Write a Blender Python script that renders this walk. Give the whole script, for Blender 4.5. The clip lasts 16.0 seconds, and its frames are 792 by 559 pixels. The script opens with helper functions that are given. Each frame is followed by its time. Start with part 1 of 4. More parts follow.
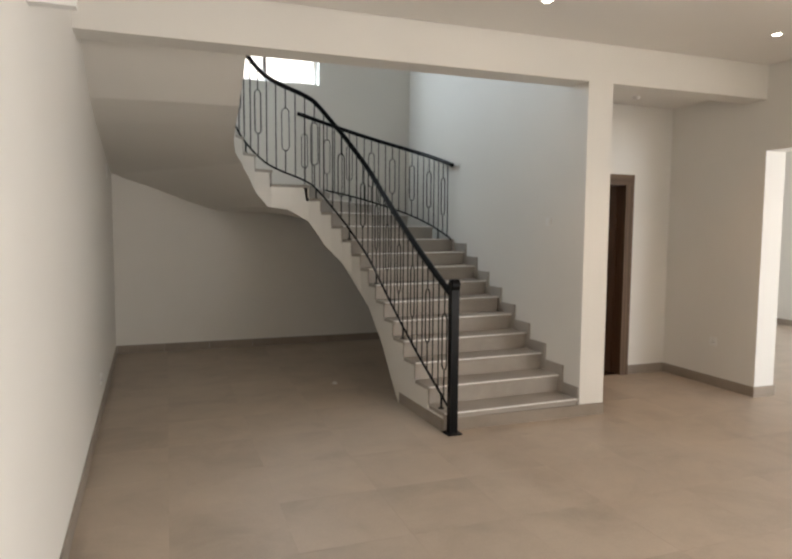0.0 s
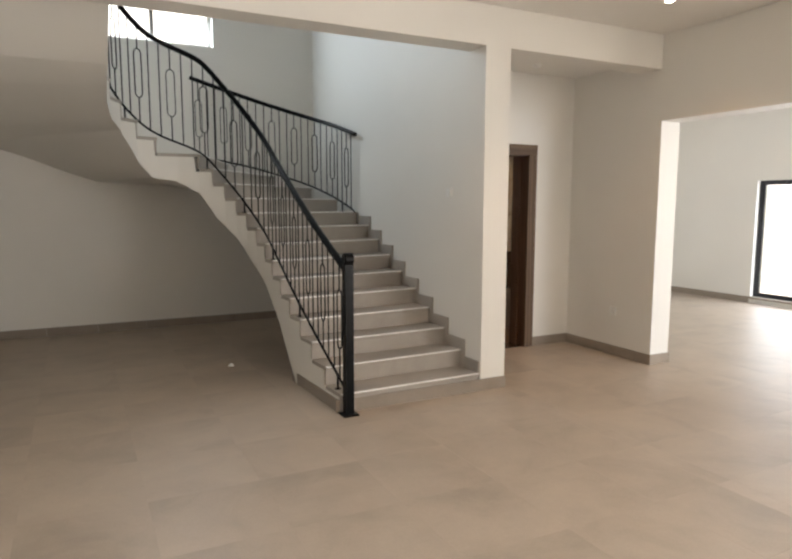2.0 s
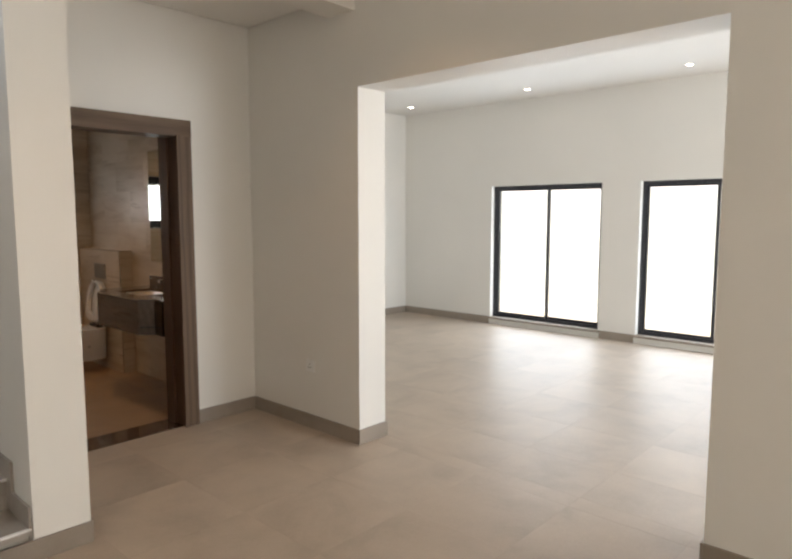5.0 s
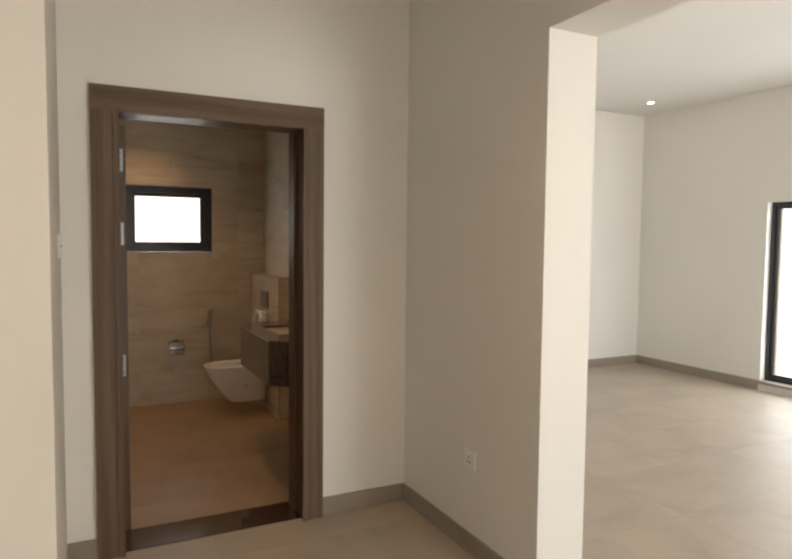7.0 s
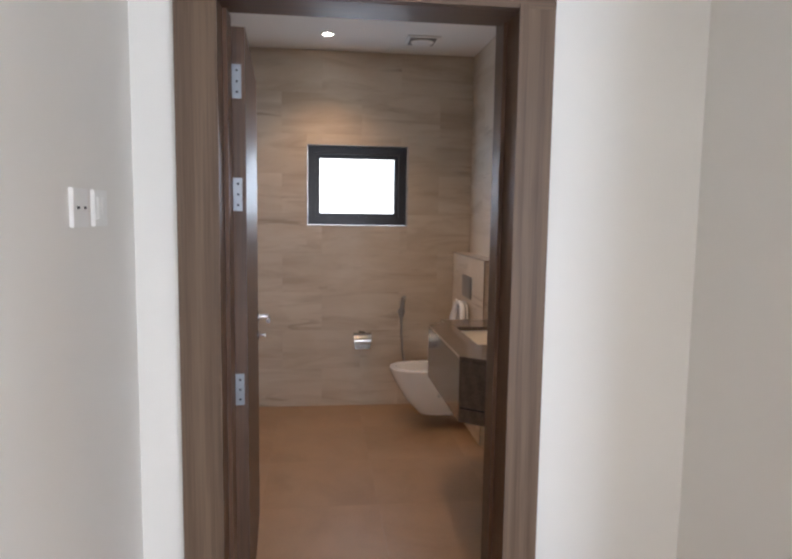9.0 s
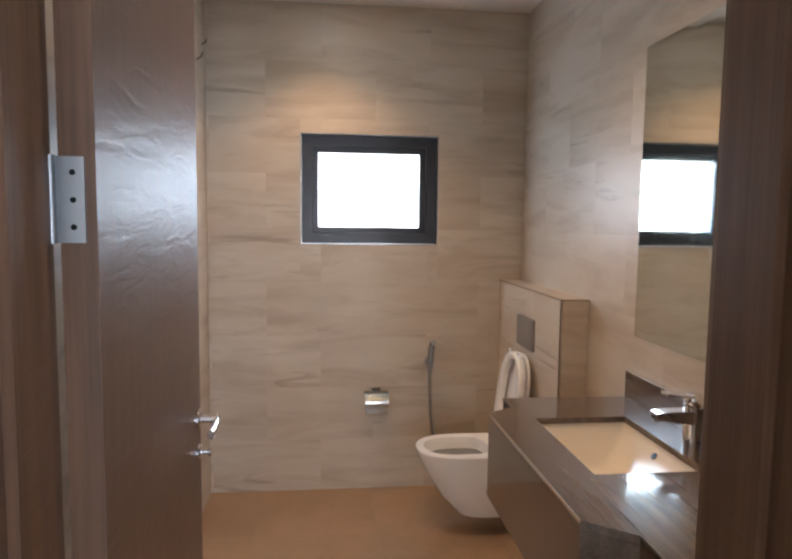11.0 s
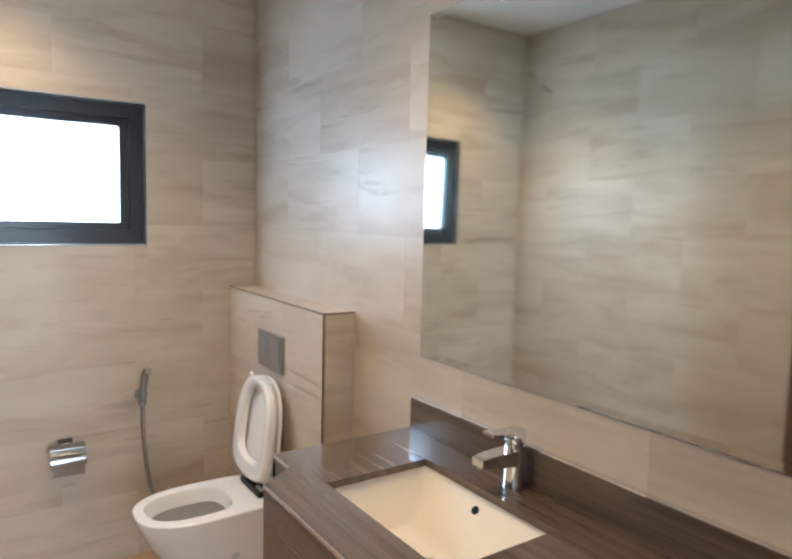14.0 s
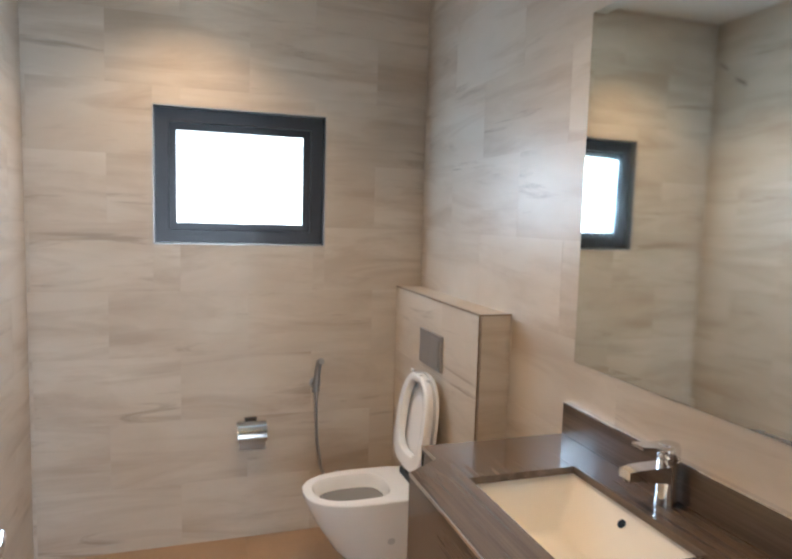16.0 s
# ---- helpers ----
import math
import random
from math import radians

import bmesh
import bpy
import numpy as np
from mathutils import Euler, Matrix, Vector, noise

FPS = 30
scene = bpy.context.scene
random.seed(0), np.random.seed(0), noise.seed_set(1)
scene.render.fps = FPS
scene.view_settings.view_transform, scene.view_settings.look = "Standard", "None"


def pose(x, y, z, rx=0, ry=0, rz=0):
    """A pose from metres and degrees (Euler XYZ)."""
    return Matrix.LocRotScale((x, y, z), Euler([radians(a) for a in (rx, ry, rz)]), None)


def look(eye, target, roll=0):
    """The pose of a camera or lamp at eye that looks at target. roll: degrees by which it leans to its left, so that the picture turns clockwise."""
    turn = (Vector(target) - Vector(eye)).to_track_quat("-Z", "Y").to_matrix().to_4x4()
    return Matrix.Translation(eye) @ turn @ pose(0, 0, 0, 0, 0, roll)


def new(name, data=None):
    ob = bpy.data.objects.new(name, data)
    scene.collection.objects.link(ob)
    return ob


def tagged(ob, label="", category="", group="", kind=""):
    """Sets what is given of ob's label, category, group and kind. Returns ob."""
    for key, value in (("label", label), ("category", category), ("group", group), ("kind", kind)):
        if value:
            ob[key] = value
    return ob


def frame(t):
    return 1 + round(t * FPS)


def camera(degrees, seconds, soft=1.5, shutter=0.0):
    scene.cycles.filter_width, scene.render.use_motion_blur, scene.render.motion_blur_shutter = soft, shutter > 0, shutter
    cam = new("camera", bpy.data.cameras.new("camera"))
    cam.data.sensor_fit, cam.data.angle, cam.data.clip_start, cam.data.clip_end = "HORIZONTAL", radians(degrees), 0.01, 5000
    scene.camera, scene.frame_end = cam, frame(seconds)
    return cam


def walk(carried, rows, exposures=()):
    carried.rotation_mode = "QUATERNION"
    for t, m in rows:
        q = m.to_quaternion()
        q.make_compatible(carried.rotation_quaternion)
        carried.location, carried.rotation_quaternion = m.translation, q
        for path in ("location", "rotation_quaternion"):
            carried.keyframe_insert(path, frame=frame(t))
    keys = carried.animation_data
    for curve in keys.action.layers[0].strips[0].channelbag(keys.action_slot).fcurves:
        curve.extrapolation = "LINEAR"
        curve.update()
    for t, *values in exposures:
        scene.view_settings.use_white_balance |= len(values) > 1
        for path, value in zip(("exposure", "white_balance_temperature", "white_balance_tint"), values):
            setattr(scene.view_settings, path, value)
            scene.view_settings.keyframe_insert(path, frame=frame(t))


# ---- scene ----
cam = camera(64.3, 16.0, soft=2.5)
EXPOSURES = [(0.0, 1.26, 6500, 12), (2.0, 1.4, 6500, 12), (3.0, 1.17, 6250, 12), (3.7, 1.17, 6250, 12), (6.0, 1.05, 6600, 10), (7.6, 1.16, 6950, 10), (8.0, 1.27, 6500, 11), (8.5, 1.88, 5350, 11),
             (9.0, 1.97, 5450, 12), (10.2, 2.2, 5650, 14), (12.3, 2.72, 4900, 1), (13.2, 2.9, 4880, 3), (14.0, 3.05, 4760, 0), (14.5, 3.22, 4660, -2), (15.2, 3.15, 4760, 0), (16.0, 2.82, 4920, 2)]
PATH = [
    (0, (0.199, -0.05, 1.605), (0.88, 1.823, 1.443), 0.4),
    (0.5, (0.242, -0.038, 1.621), (0.677, 1.907, 1.45), 0.5),
    (1, (0.267, -0.044, 1.621), (0.658, 1.909, 1.44), 0.2),
    (1.5, (0.381, -0.044, 1.589), (0.934, 1.868, 1.393), -0.2),
    (2, (0.52, 0.099, 1.575), (1.417, 1.87, 1.336), 0.1),
    (2.5, (0.758, 0.305, 1.559), (1.991, 1.859, 1.307), -0.3),
    (3, (1.132, 0.491, 1.55), (2.522, 1.904, 1.281), -0.4),
    (3.5, (1.488, 0.715, 1.541), (2.958, 2.047, 1.287), -0.5),
    (3.7, (1.621, 0.866, 1.531), (3.159, 2.123, 1.294), -0.8),
    (5.8, (3.192, 1.72, 1.538), (4.489, 3.225, 1.319), 1.1),
    (6, (3.305, 1.832, 1.53), (4.54, 3.387, 1.294), 1.2),
    (6.5, (3.576, 2.12, 1.502), (4.707, 3.757, 1.3), 0.4),
    (7, (3.829, 2.39, 1.509), (4.726, 4.174, 1.387), 0.6),
    (7.5, (4.03, 2.674, 1.512), (4.624, 4.579, 1.367), 1.3),
    (8, (4.116, 3.022, 1.499), (4.596, 4.961, 1.386), 0.5),
    (8.5, (4.182, 3.341, 1.483), (4.553, 5.301, 1.334), 0.1),
    (9, (4.29, 3.673, 1.468), (4.53, 5.648, 1.265), 0.8),
    (9.5, (4.321, 4.015, 1.394), (4.535, 5.997, 1.243), 0.8),
    (10, (4.353, 4.35, 1.447), (4.574, 6.331, 1.287), 0.4),
    (10.2, (4.345, 4.479, 1.47), (4.555, 6.461, 1.302), 0.7),
    (12.3, (4.335, 5.57, 1.532), (4.67, 7.533, 1.338), 0.4),
    (12.5, (4.309, 5.597, 1.541), (4.707, 7.545, 1.326), 0.3),
    (13, (4.293, 5.657, 1.536), (4.962, 7.527, 1.302), 0.1),
    (13.5, (4.299, 5.644, 1.522), (5.228, 7.404, 1.315), 1.1),
    (14, (4.303, 5.624, 1.528), (5.425, 7.268, 1.335), 1.5),
    (14.5, (4.307, 5.609, 1.524), (5.503, 7.202, 1.345), 1.6),
    (15, (4.305, 5.609, 1.516), (5.41, 7.267, 1.345), 1.5),
    (15.5, (4.322, 5.597, 1.517), (5.196, 7.388, 1.345), 1.5),
    (16, (4.348, 5.549, 1.521), (4.968, 7.441, 1.33), 1.6),
]
walk(cam, [(t, look(eye, target, roll)) for t, eye, target, roll in PATH], EXPOSURES)

# ---- daylight ----
world = bpy.data.worlds.new("sky")
scene.world = world
world.use_nodes = True
wn = world.node_tree
sky = wn.nodes.new("ShaderNodeTexSky")
sky.dust_density = 5
sky.sky_type, sky.sun_disc, sky.sun_elevation, sky.sun_rotation = "NISHITA", False, radians(58), radians(214)
wn.nodes["Background"].inputs[1].default_value = 0.14
wn.links.new(sky.outputs[0], wn.nodes["Background"].inputs[0])
sun = new("sun", bpy.data.lights.new("sun", "SUN"))
sun.data.energy, sun.data.angle, sun.data.color = 5.0, radians(0.5), (1, 0.95, 0.88)
sun.matrix_world = look((0, 0, 10), (1.5, 2.2, 7.4))
BATH_SPOT = 8.6


def daylight_lamp(name, m, w, h, watts, colour):
    ob = new(name, bpy.data.lights.new(name, "AREA"))
    ob.data.shape, ob.data.size, ob.data.size_y = "RECTANGLE", w, h
    ob.data.energy, ob.data.color = watts, colour
    ob.matrix_world = m
    return ob


daylight_lamp("window_light", look((10.19, 5.67, 1.02), (0, 5.67, 0.9)), 1.5, 1.75, 17, (0.82, 0.91, 1))
daylight_lamp("window_light", look((10.19, 3.57, 1.02), (0, 3.57, 0.9)), 1.5, 1.75, 17, (0.82, 0.91, 1))
# these three stand in unseen openings added to brighten hall and living room
daylight_lamp("window_light", look((7.95, -1.95, 1.3), (7.95, 5, 1.25)), 2.6, 2.1, 84, (0.9, 0.95, 1))
daylight_lamp("window_light", look((5.45, -1.85, 1.28), (0, -1.85, 1.15)), 2.7, 2.2, 86, (1, 0.978, 0.94))
daylight_lamp("window_light", look((4.6, -3.97, 1.3), (4.6, 5, 1.3)), 1.1, 1.9, 9, (1, 0.978, 0.94))
daylight_lamp("window_light", look((1.4, 8.5, 4.1), (1.8, 4, 2.5)), 1.4, 1.1, 25, (0.78, 0.91, 1))
daylight_lamp("window_light", look((4.576, 8.56, 1.68), (4.576, 4, 1.5)), 0.55, 0.4, 1.2, (0.8, 0.91, 1))


# ---- materials ----
def shader(name):
    m = bpy.data.materials.new(name)
    m.use_nodes = True
    return m, m.node_tree, m.node_tree.nodes["Principled BSDF"]


def coords(nt, scale=(1, 1, 1), kind="Object", jitter=0.0):
    tc = nt.nodes.new("ShaderNodeTexCoord")
    mp = nt.nodes.new("ShaderNodeMapping")
    mp.inputs["Scale"].default_value = scale
    nt.links.new(tc.outputs[kind], mp.inputs["Vector"])
    if jitter:
        info = nt.nodes.new("ShaderNodeObjectInfo")
        mul = nt.nodes.new("ShaderNodeMath")
        mul.operation, mul.inputs[1].default_value = "MULTIPLY", jitter
        nt.links.new(info.outputs["Random"], mul.inputs[0])
        nt.links.new(mul.outputs[0], mp.inputs["Location"])
    return mp.outputs[0]


def noise_node(nt, vec, scale, detail=4, rough=0.55, distortion=0.0):
    n = nt.nodes.new("ShaderNodeTexNoise")
    n.inputs["Scale"].default_value, n.inputs["Detail"].default_value = scale, detail
    n.inputs["Roughness"].default_value, n.inputs["Distortion"].default_value = rough, distortion
    nt.links.new(vec, n.inputs["Vector"])
    return n.outputs["Fac"]


def ramp(nt, fac, stops):
    r = nt.nodes.new("ShaderNodeValToRGB")
    e = r.color_ramp.elements
    e[0].position, e[0].color = stops[0][0], (*stops[0][1], 1)
    e[1].position, e[1].color = stops[-1][0], (*stops[-1][1], 1)
    for p, c in stops[1:-1]:
        x = e.new(p)
        x.color = (*c, 1)
    nt.links.new(fac, r.inputs[0])
    return r.outputs[0]


def blend(nt, fac, a, b, mode="MIX"):
    m = nt.nodes.new("ShaderNodeMix")
    m.data_type, m.blend_type = "RGBA", mode
    for sock, v in ((m.inputs[0], fac), (m.inputs[6], a), (m.inputs[7], b)):
        if isinstance(v, (int, float)):
            sock.default_value = v
        elif isinstance(v, tuple):
            sock.default_value = (*v, 1)
        else:
            nt.links.new(v, sock)
    return m.outputs[2]


def bump(nt, bsdf, height, strength, distance):
    b = nt.nodes.new("ShaderNodeBump")
    b.inputs["Strength"].default_value, b.inputs["Distance"].default_value = strength, distance
    nt.links.new(height, b.inputs["Height"])
    nt.links.new(b.outputs[0], bsdf.inputs["Normal"])


def grey(nt, fac, lo, hi):
    r = nt.nodes.new("ShaderNodeMapRange")
    r.inputs["To Min"].default_value, r.inputs["To Max"].default_value = lo, hi
    nt.links.new(fac, r.inputs["Value"])
    return r.outputs[0]


def shade(c, f):
    return tuple(min(1, v * f) for v in c)


def plaster(name, colour, rough=0.55):
    m, nt, b = shader(name)
    v = coords(nt)
    big, fine = noise_node(nt, v, 0.9, 3), noise_node(nt, v, 160, 3)
    nt.links.new(ramp(nt, big, [(0.3, shade(colour, 0.965)), (0.7, colour)]), b.inputs["Base Color"])
    nt.links.new(grey(nt, big, rough - 0.05, rough + 0.08), b.inputs["Roughness"])
    bump(nt, b, fine, 0.12, 0.002)
    return m


def stone_tile(name, colour, rough, vary=0.06, jitter=40.0, wave=0.0):
    """Porcelain with a cloudy body, fine speckle and a slightly different tone from piece to piece."""
    m, nt, b = shader(name)
    v = coords(nt, jitter=jitter)
    cloud, mist, speck = noise_node(nt, v, 1.7, 5, 0.6, 0.5), noise_node(nt, v, 6.0, 6, 0.62, 0.3), noise_node(nt, v, 90, 3)
    c = ramp(nt, cloud, [(0.27, shade(colour, 0.7)), (0.5, colour), (0.73, shade(colour, 1.18))])
    c = blend(nt, 0.3, c, ramp(nt, mist, [(0.3, shade(colour, 0.82)), (0.7, shade(colour, 1.16))]))
    c = blend(nt, 0.18, c, ramp(nt, speck, [(0.35, shade(colour, 0.85)), (0.65, shade(colour, 1.12))]))
    info = nt.nodes.new("ShaderNodeObjectInfo")
    tone = ramp(nt, info.outputs["Random"], [(0, (1 - vary,) * 3), (1, (1, 1, 1))])
    nt.links.new(blend(nt, 1.0, c, tone, "MULTIPLY"), b.inputs["Base Color"])
    nt.links.new(grey(nt, mist, rough - 0.08, rough + 0.12), b.inputs["Roughness"])
    b.inputs["Specular IOR Level"].default_value = 0.38
    if wave:
        bump(nt, b, noise_node(nt, v, 2.4, 2, 0.4), wave, 0.02)
    else:
        bump(nt, b, noise_node(nt, v, 30, 4), 0.05, 0.003)
    return m


def veined_tile(name):
    """Sandstone-look wall tile: smooth cream with a few long level wisps, each piece cut from another place."""
    m, nt, b = shader(name)
    soft = noise_node(nt, coords(nt, (1.0, 1.0, 2.6), jitter=60.0), 1.5, 5, 0.55, 0.4)
    band = noise_node(nt, coords(nt, (0.8, 0.8, 5.0), jitter=90.0), 1.6, 6, 0.58, 0.7)
    wisp = noise_node(nt, coords(nt, (0.9, 0.9, 9.0), jitter=33.0), 1.5, 7, 0.66, 1.1)
    patch = noise_node(nt, coords(nt, (1.0, 1.0, 1.8), jitter=71.0), 1.9, 2)
    c = ramp(nt, soft, [(0.26, (0.53, 0.445, 0.345)), (0.5, (0.605, 0.53, 0.432)), (0.76, (0.67, 0.605, 0.515))])
    c = blend(nt, ramp(nt, band, [(0.33, (0.68,) * 3), (0.53, (0.0,) * 3)]), c, (0.43, 0.345, 0.252))
    here = blend(nt, 1.0, ramp(nt, wisp, [(0.33, (0.75,) * 3), (0.42, (0.0,) * 3)]), ramp(nt, patch, [(0.45, (0.0,) * 3), (0.6, (1.0,) * 3)]), "MULTIPLY")
    c = blend(nt, here, c, (0.35, 0.28, 0.205))
    info = nt.nodes.new("ShaderNodeObjectInfo")
    tone = ramp(nt, info.outputs["Random"], [(0, (0.935, 0.93, 0.92)), (0.75, (0.975, 0.975, 0.97)), (1, (1.0, 1.0, 1.0))])
    nt.links.new(blend(nt, 1.0, c, tone, "MULTIPLY"), b.inputs["Base Color"])
    nt.links.new(grey(nt, soft, 0.36, 0.48), b.inputs["Roughness"])
    b.inputs["Specular IOR Level"].default_value = 0.5
    bump(nt, b, noise_node(nt, coords(nt, jitter=12.0), 3.0, 2), 0.06, 0.01)
    return m


def timber(name, dark, light, rough, axis="z", gloss=0.0, coat=0.25, figure=0.2):
    m, nt, b = shader(name)
    s = {"x": (0.9, 15, 15), "y": (15, 0.9, 15), "z": (15, 15, 0.9)}[axis]
    f = {"x": (3, 160, 160), "y": (160, 3, 160), "z": (160, 160, 3)}[axis]
    grain, pore = noise_node(nt, coords(nt, s), 1.0, 6, 0.6, 2.2), noise_node(nt, coords(nt, f), 1.0, 3)
    rings = nt.nodes.new("ShaderNodeTexWave")
    rings.wave_type, rings.rings_direction = "RINGS", "SPHERICAL"
    rings.inputs["Scale"].default_value, rings.inputs["Distortion"].default_value = 1.6, 5.0
    rings.inputs["Detail"].default_value, rings.inputs["Detail Scale"].default_value = 3.0, 0.8
    nt.links.new(coords(nt, tuple(4.5 if q > 1 else 0.45 for q in s)), rings.inputs["Vector"])
    grain = blend(nt, figure, grain, rings.outputs["Fac"])
    c = ramp(nt, grain, [(0.28, dark), (0.5, tuple((a + q) / 2 for a, q in zip(dark, light))), (0.72, light)])
    c = blend(nt, 0.3, c, ramp(nt, pore, [(0.35, shade(dark, 0.7)), (0.6, light)]))
    nt.links.new(c, b.inputs["Base Color"])
    nt.links.new(grey(nt, grain, rough - 0.05, rough + 0.1), b.inputs["Roughness"])
    b.inputs["Coat Weight"].default_value, b.inputs["Coat Roughness"].default_value = gloss, coat
    bump(nt, b, pore, 0.1 if rough > 0.2 else 0.01, 0.0015)
    return m


def plain(name, colour, rough, metal=0.0, vary=0.06, bumpy=0.03):
    m, nt, b = shader(name)
    v = coords(nt)
    n = noise_node(nt, v, 14, 4)
    nt.links.new(ramp(nt, n, [(0.3, shade(colour, 1 - vary)), (0.7, colour)]), b.inputs["Base Color"])
    nt.links.new(grey(nt, n, max(0.02, rough - 0.04), rough + 0.06), b.inputs["Roughness"])
    b.inputs["Metallic"].default_value = metal
    bump(nt, b, noise_node(nt, v, 120, 2), bumpy, 0.001)
    return m


def glow(name, colour, strength):
    m, nt, b = shader(name)
    b.inputs["Base Color"].default_value = (*colour, 1)
    b.inputs["Emission Color"].default_value = (*colour, 1)
    b.inputs["Emission Strength"].default_value = strength
    return m


def clear_glass(name):
    m, nt, b = shader(name)
    out = nt.nodes["Material Output"]
    clear, gloss, mix, fr = (nt.nodes.new(n) for n in ("ShaderNodeBsdfTransparent", "ShaderNodeBsdfGlossy", "ShaderNodeMixShader", "ShaderNodeFresnel"))
    clear.inputs[0].default_value = (0.94, 0.97, 0.96, 1)
    gloss.inputs["Roughness"].default_value = 0.02
    nt.links.new(fr.outputs[0], mix.inputs[0])
    nt.links.new(clear.outputs[0], mix.inputs[1])
    nt.links.new(gloss.outputs[0], mix.inputs[2])
    nt.links.new(mix.outputs[0], out.inputs[0])
    return m


PAINT = plaster("warm_white_paint", (0.79, 0.765, 0.715))
CEIL = plaster("ceiling_paint", (0.80, 0.775, 0.73), 0.7)
FLOOR = stone_tile("beige_porcelain", (0.475, 0.393, 0.312), 0.44, 0.05, 40.0, 0.32)
GROUT = plain("grout", (0.43, 0.355, 0.285), 0.6)
BATHGROUT = plain("cream_grout", (0.56, 0.485, 0.4), 0.6)
SKIRT = stone_tile("skirting_porcelain", (0.31, 0.262, 0.215), 0.4, 0.04)
STEP = stone_tile("stair_porcelain", (0.40, 0.36, 0.315), 0.4, 0.05)
STRIP = plain("nosing_strip", (0.94, 0.93, 0.91), 0.3, 0.3)
BLACK = plain("black_steel", (0.004, 0.004, 0.0045), 0.3, 0.0)
BLACK.node_tree.nodes["Principled BSDF"].inputs["Specular IOR Level"].default_value = 0.13
TILE = veined_tile("sandstone_look_tile")
BATHFLOOR = stone_tile("bath_floor_porcelain", (0.41, 0.282, 0.178), 0.42, 0.05)
FRAMEWOOD = timber("walnut_frame", (0.1, 0.063, 0.039), (0.165, 0.11, 0.07), 0.5, figure=0.45)
FRAMEWOOD.node_tree.nodes["Principled BSDF"].inputs["Specular IOR Level"].default_value = 0.3
HEADWOOD = timber("walnut_head_casing", (0.1, 0.063, 0.039), (0.165, 0.11, 0.07), 0.5, "x", figure=0.45)
HEADWOOD.node_tree.nodes["Principled BSDF"].inputs["Specular IOR Level"].default_value = 0.3
LEAFWOOD = timber("dark_walnut_leaf", (0.062, 0.03, 0.015), (0.122, 0.063, 0.033), 0.6, "z", 0.5, 0.4)
HEADJAMB = timber("dark_head_lining", (0.06, 0.031, 0.016), (0.115, 0.065, 0.035), 0.5, "x", 0.16, 0.26)
leaf_nt = LEAFWOOD.node_tree
leaf_bsdf = leaf_nt.nodes["Principled BSDF"]
leaf_bsdf.inputs["Specular IOR Level"].default_value = 0.2
ripple = leaf_nt.nodes.new("ShaderNodeBump")
ripple.inputs["Strength"].default_value, ripple.inputs["Distance"].default_value = 0.3, 0.012
leaf_nt.links.new(noise_node(leaf_nt, coords(leaf_nt, (5, 5, 26)), 1.0, 3, 0.5, 0.8), ripple.inputs["Height"])
leaf_nt.links.new(ripple.outputs[0], leaf_bsdf.inputs["Coat Normal"])
SILLWOOD = timber("dark_threshold", (0.05, 0.027, 0.018), (0.1, 0.06, 0.04), 0.06, "x", 0.5, 0.02)
COUNTER = timber("wood_look_counter", (0.078, 0.054, 0.038), (0.148, 0.108, 0.08), 0.16, "y", 0.55, 0.04)
ALU = plain("anthracite_aluminium", (0.04, 0.041, 0.047), 0.32, 0.4)
CHROME = plain("chrome", (0.82, 0.82, 0.83), 0.07, 1.0, 0.03, 0.0)
HINGE = plain("zinc_steel", (0.26, 0.27, 0.29), 0.42, 1.0)
STEEL = plain("brushed_steel", (0.42, 0.42, 0.42), 0.36, 1.0)
# chrome with the dark reflection of the room put into its colour
SHADED_CHROME = plain("shaded_chrome", (0.36, 0.35, 0.33), 0.14, 1.0, 0.03, 0.0)
MIRROR = plain("mirror_silver", (0.76, 0.78, 0.725), 0.01, 1.0, 0.0, 0.0)
CREAM = plain("cream_ceramic", (0.86, 0.8, 0.69), 0.1, 0.0, 0.02, 0.0)
CERAMIC = plain("white_ceramic", (0.86, 0.845, 0.82), 0.08, 0.0, 0.02, 0.0)
PLASTIC = plain("white_plastic", (0.82, 0.81, 0.78), 0.35, 0.0, 0.03)
GREYPLASTIC = plain("satin_grey_plate", (0.34, 0.33, 0.32), 0.3, 0.6)
GLASS = clear_glass("window_glass")
LAMP = glow("warm_led", (1, 0.86, 0.66), 14)
OUTWALL = plaster("boundary_render", (0.84, 0.81, 0.76), 0.8)
SAND = stone_tile("sandy_ground", (0.5, 0.44, 0.36), 0.9)


# ---- mesh helpers ----
def box(bm, x0, x1, y0, y1, z0, z1, m=None):
    vs = [bm.verts.new(Vector((x, y, z)) if m is None else m @ Vector((x, y, z))) for z in (z0, z1) for y in (y0, y1) for x in (x0, x1)]
    for f in ((0, 2, 3, 1), (4, 5, 7, 6), (0, 1, 5, 4), (2, 6, 7, 3), (0, 4, 6, 2), (1, 3, 7, 5)):
        bm.faces.new([vs[i] for i in f])
    return vs


def prism(bm, outline, z0, z1):
    """An upright prism over a closed outline of (x, y)."""
    lo, hi = [bm.verts.new((x, y, z0)) for x, y in outline], [bm.verts.new((x, y, z1)) for x, y in outline]
    n = len(outline)
    bm.faces.new(lo[::-1])
    bm.faces.new(hi)
    for i in range(n):
        bm.faces.new((lo[i], lo[(i + 1) % n], hi[(i + 1) % n], hi[i]))


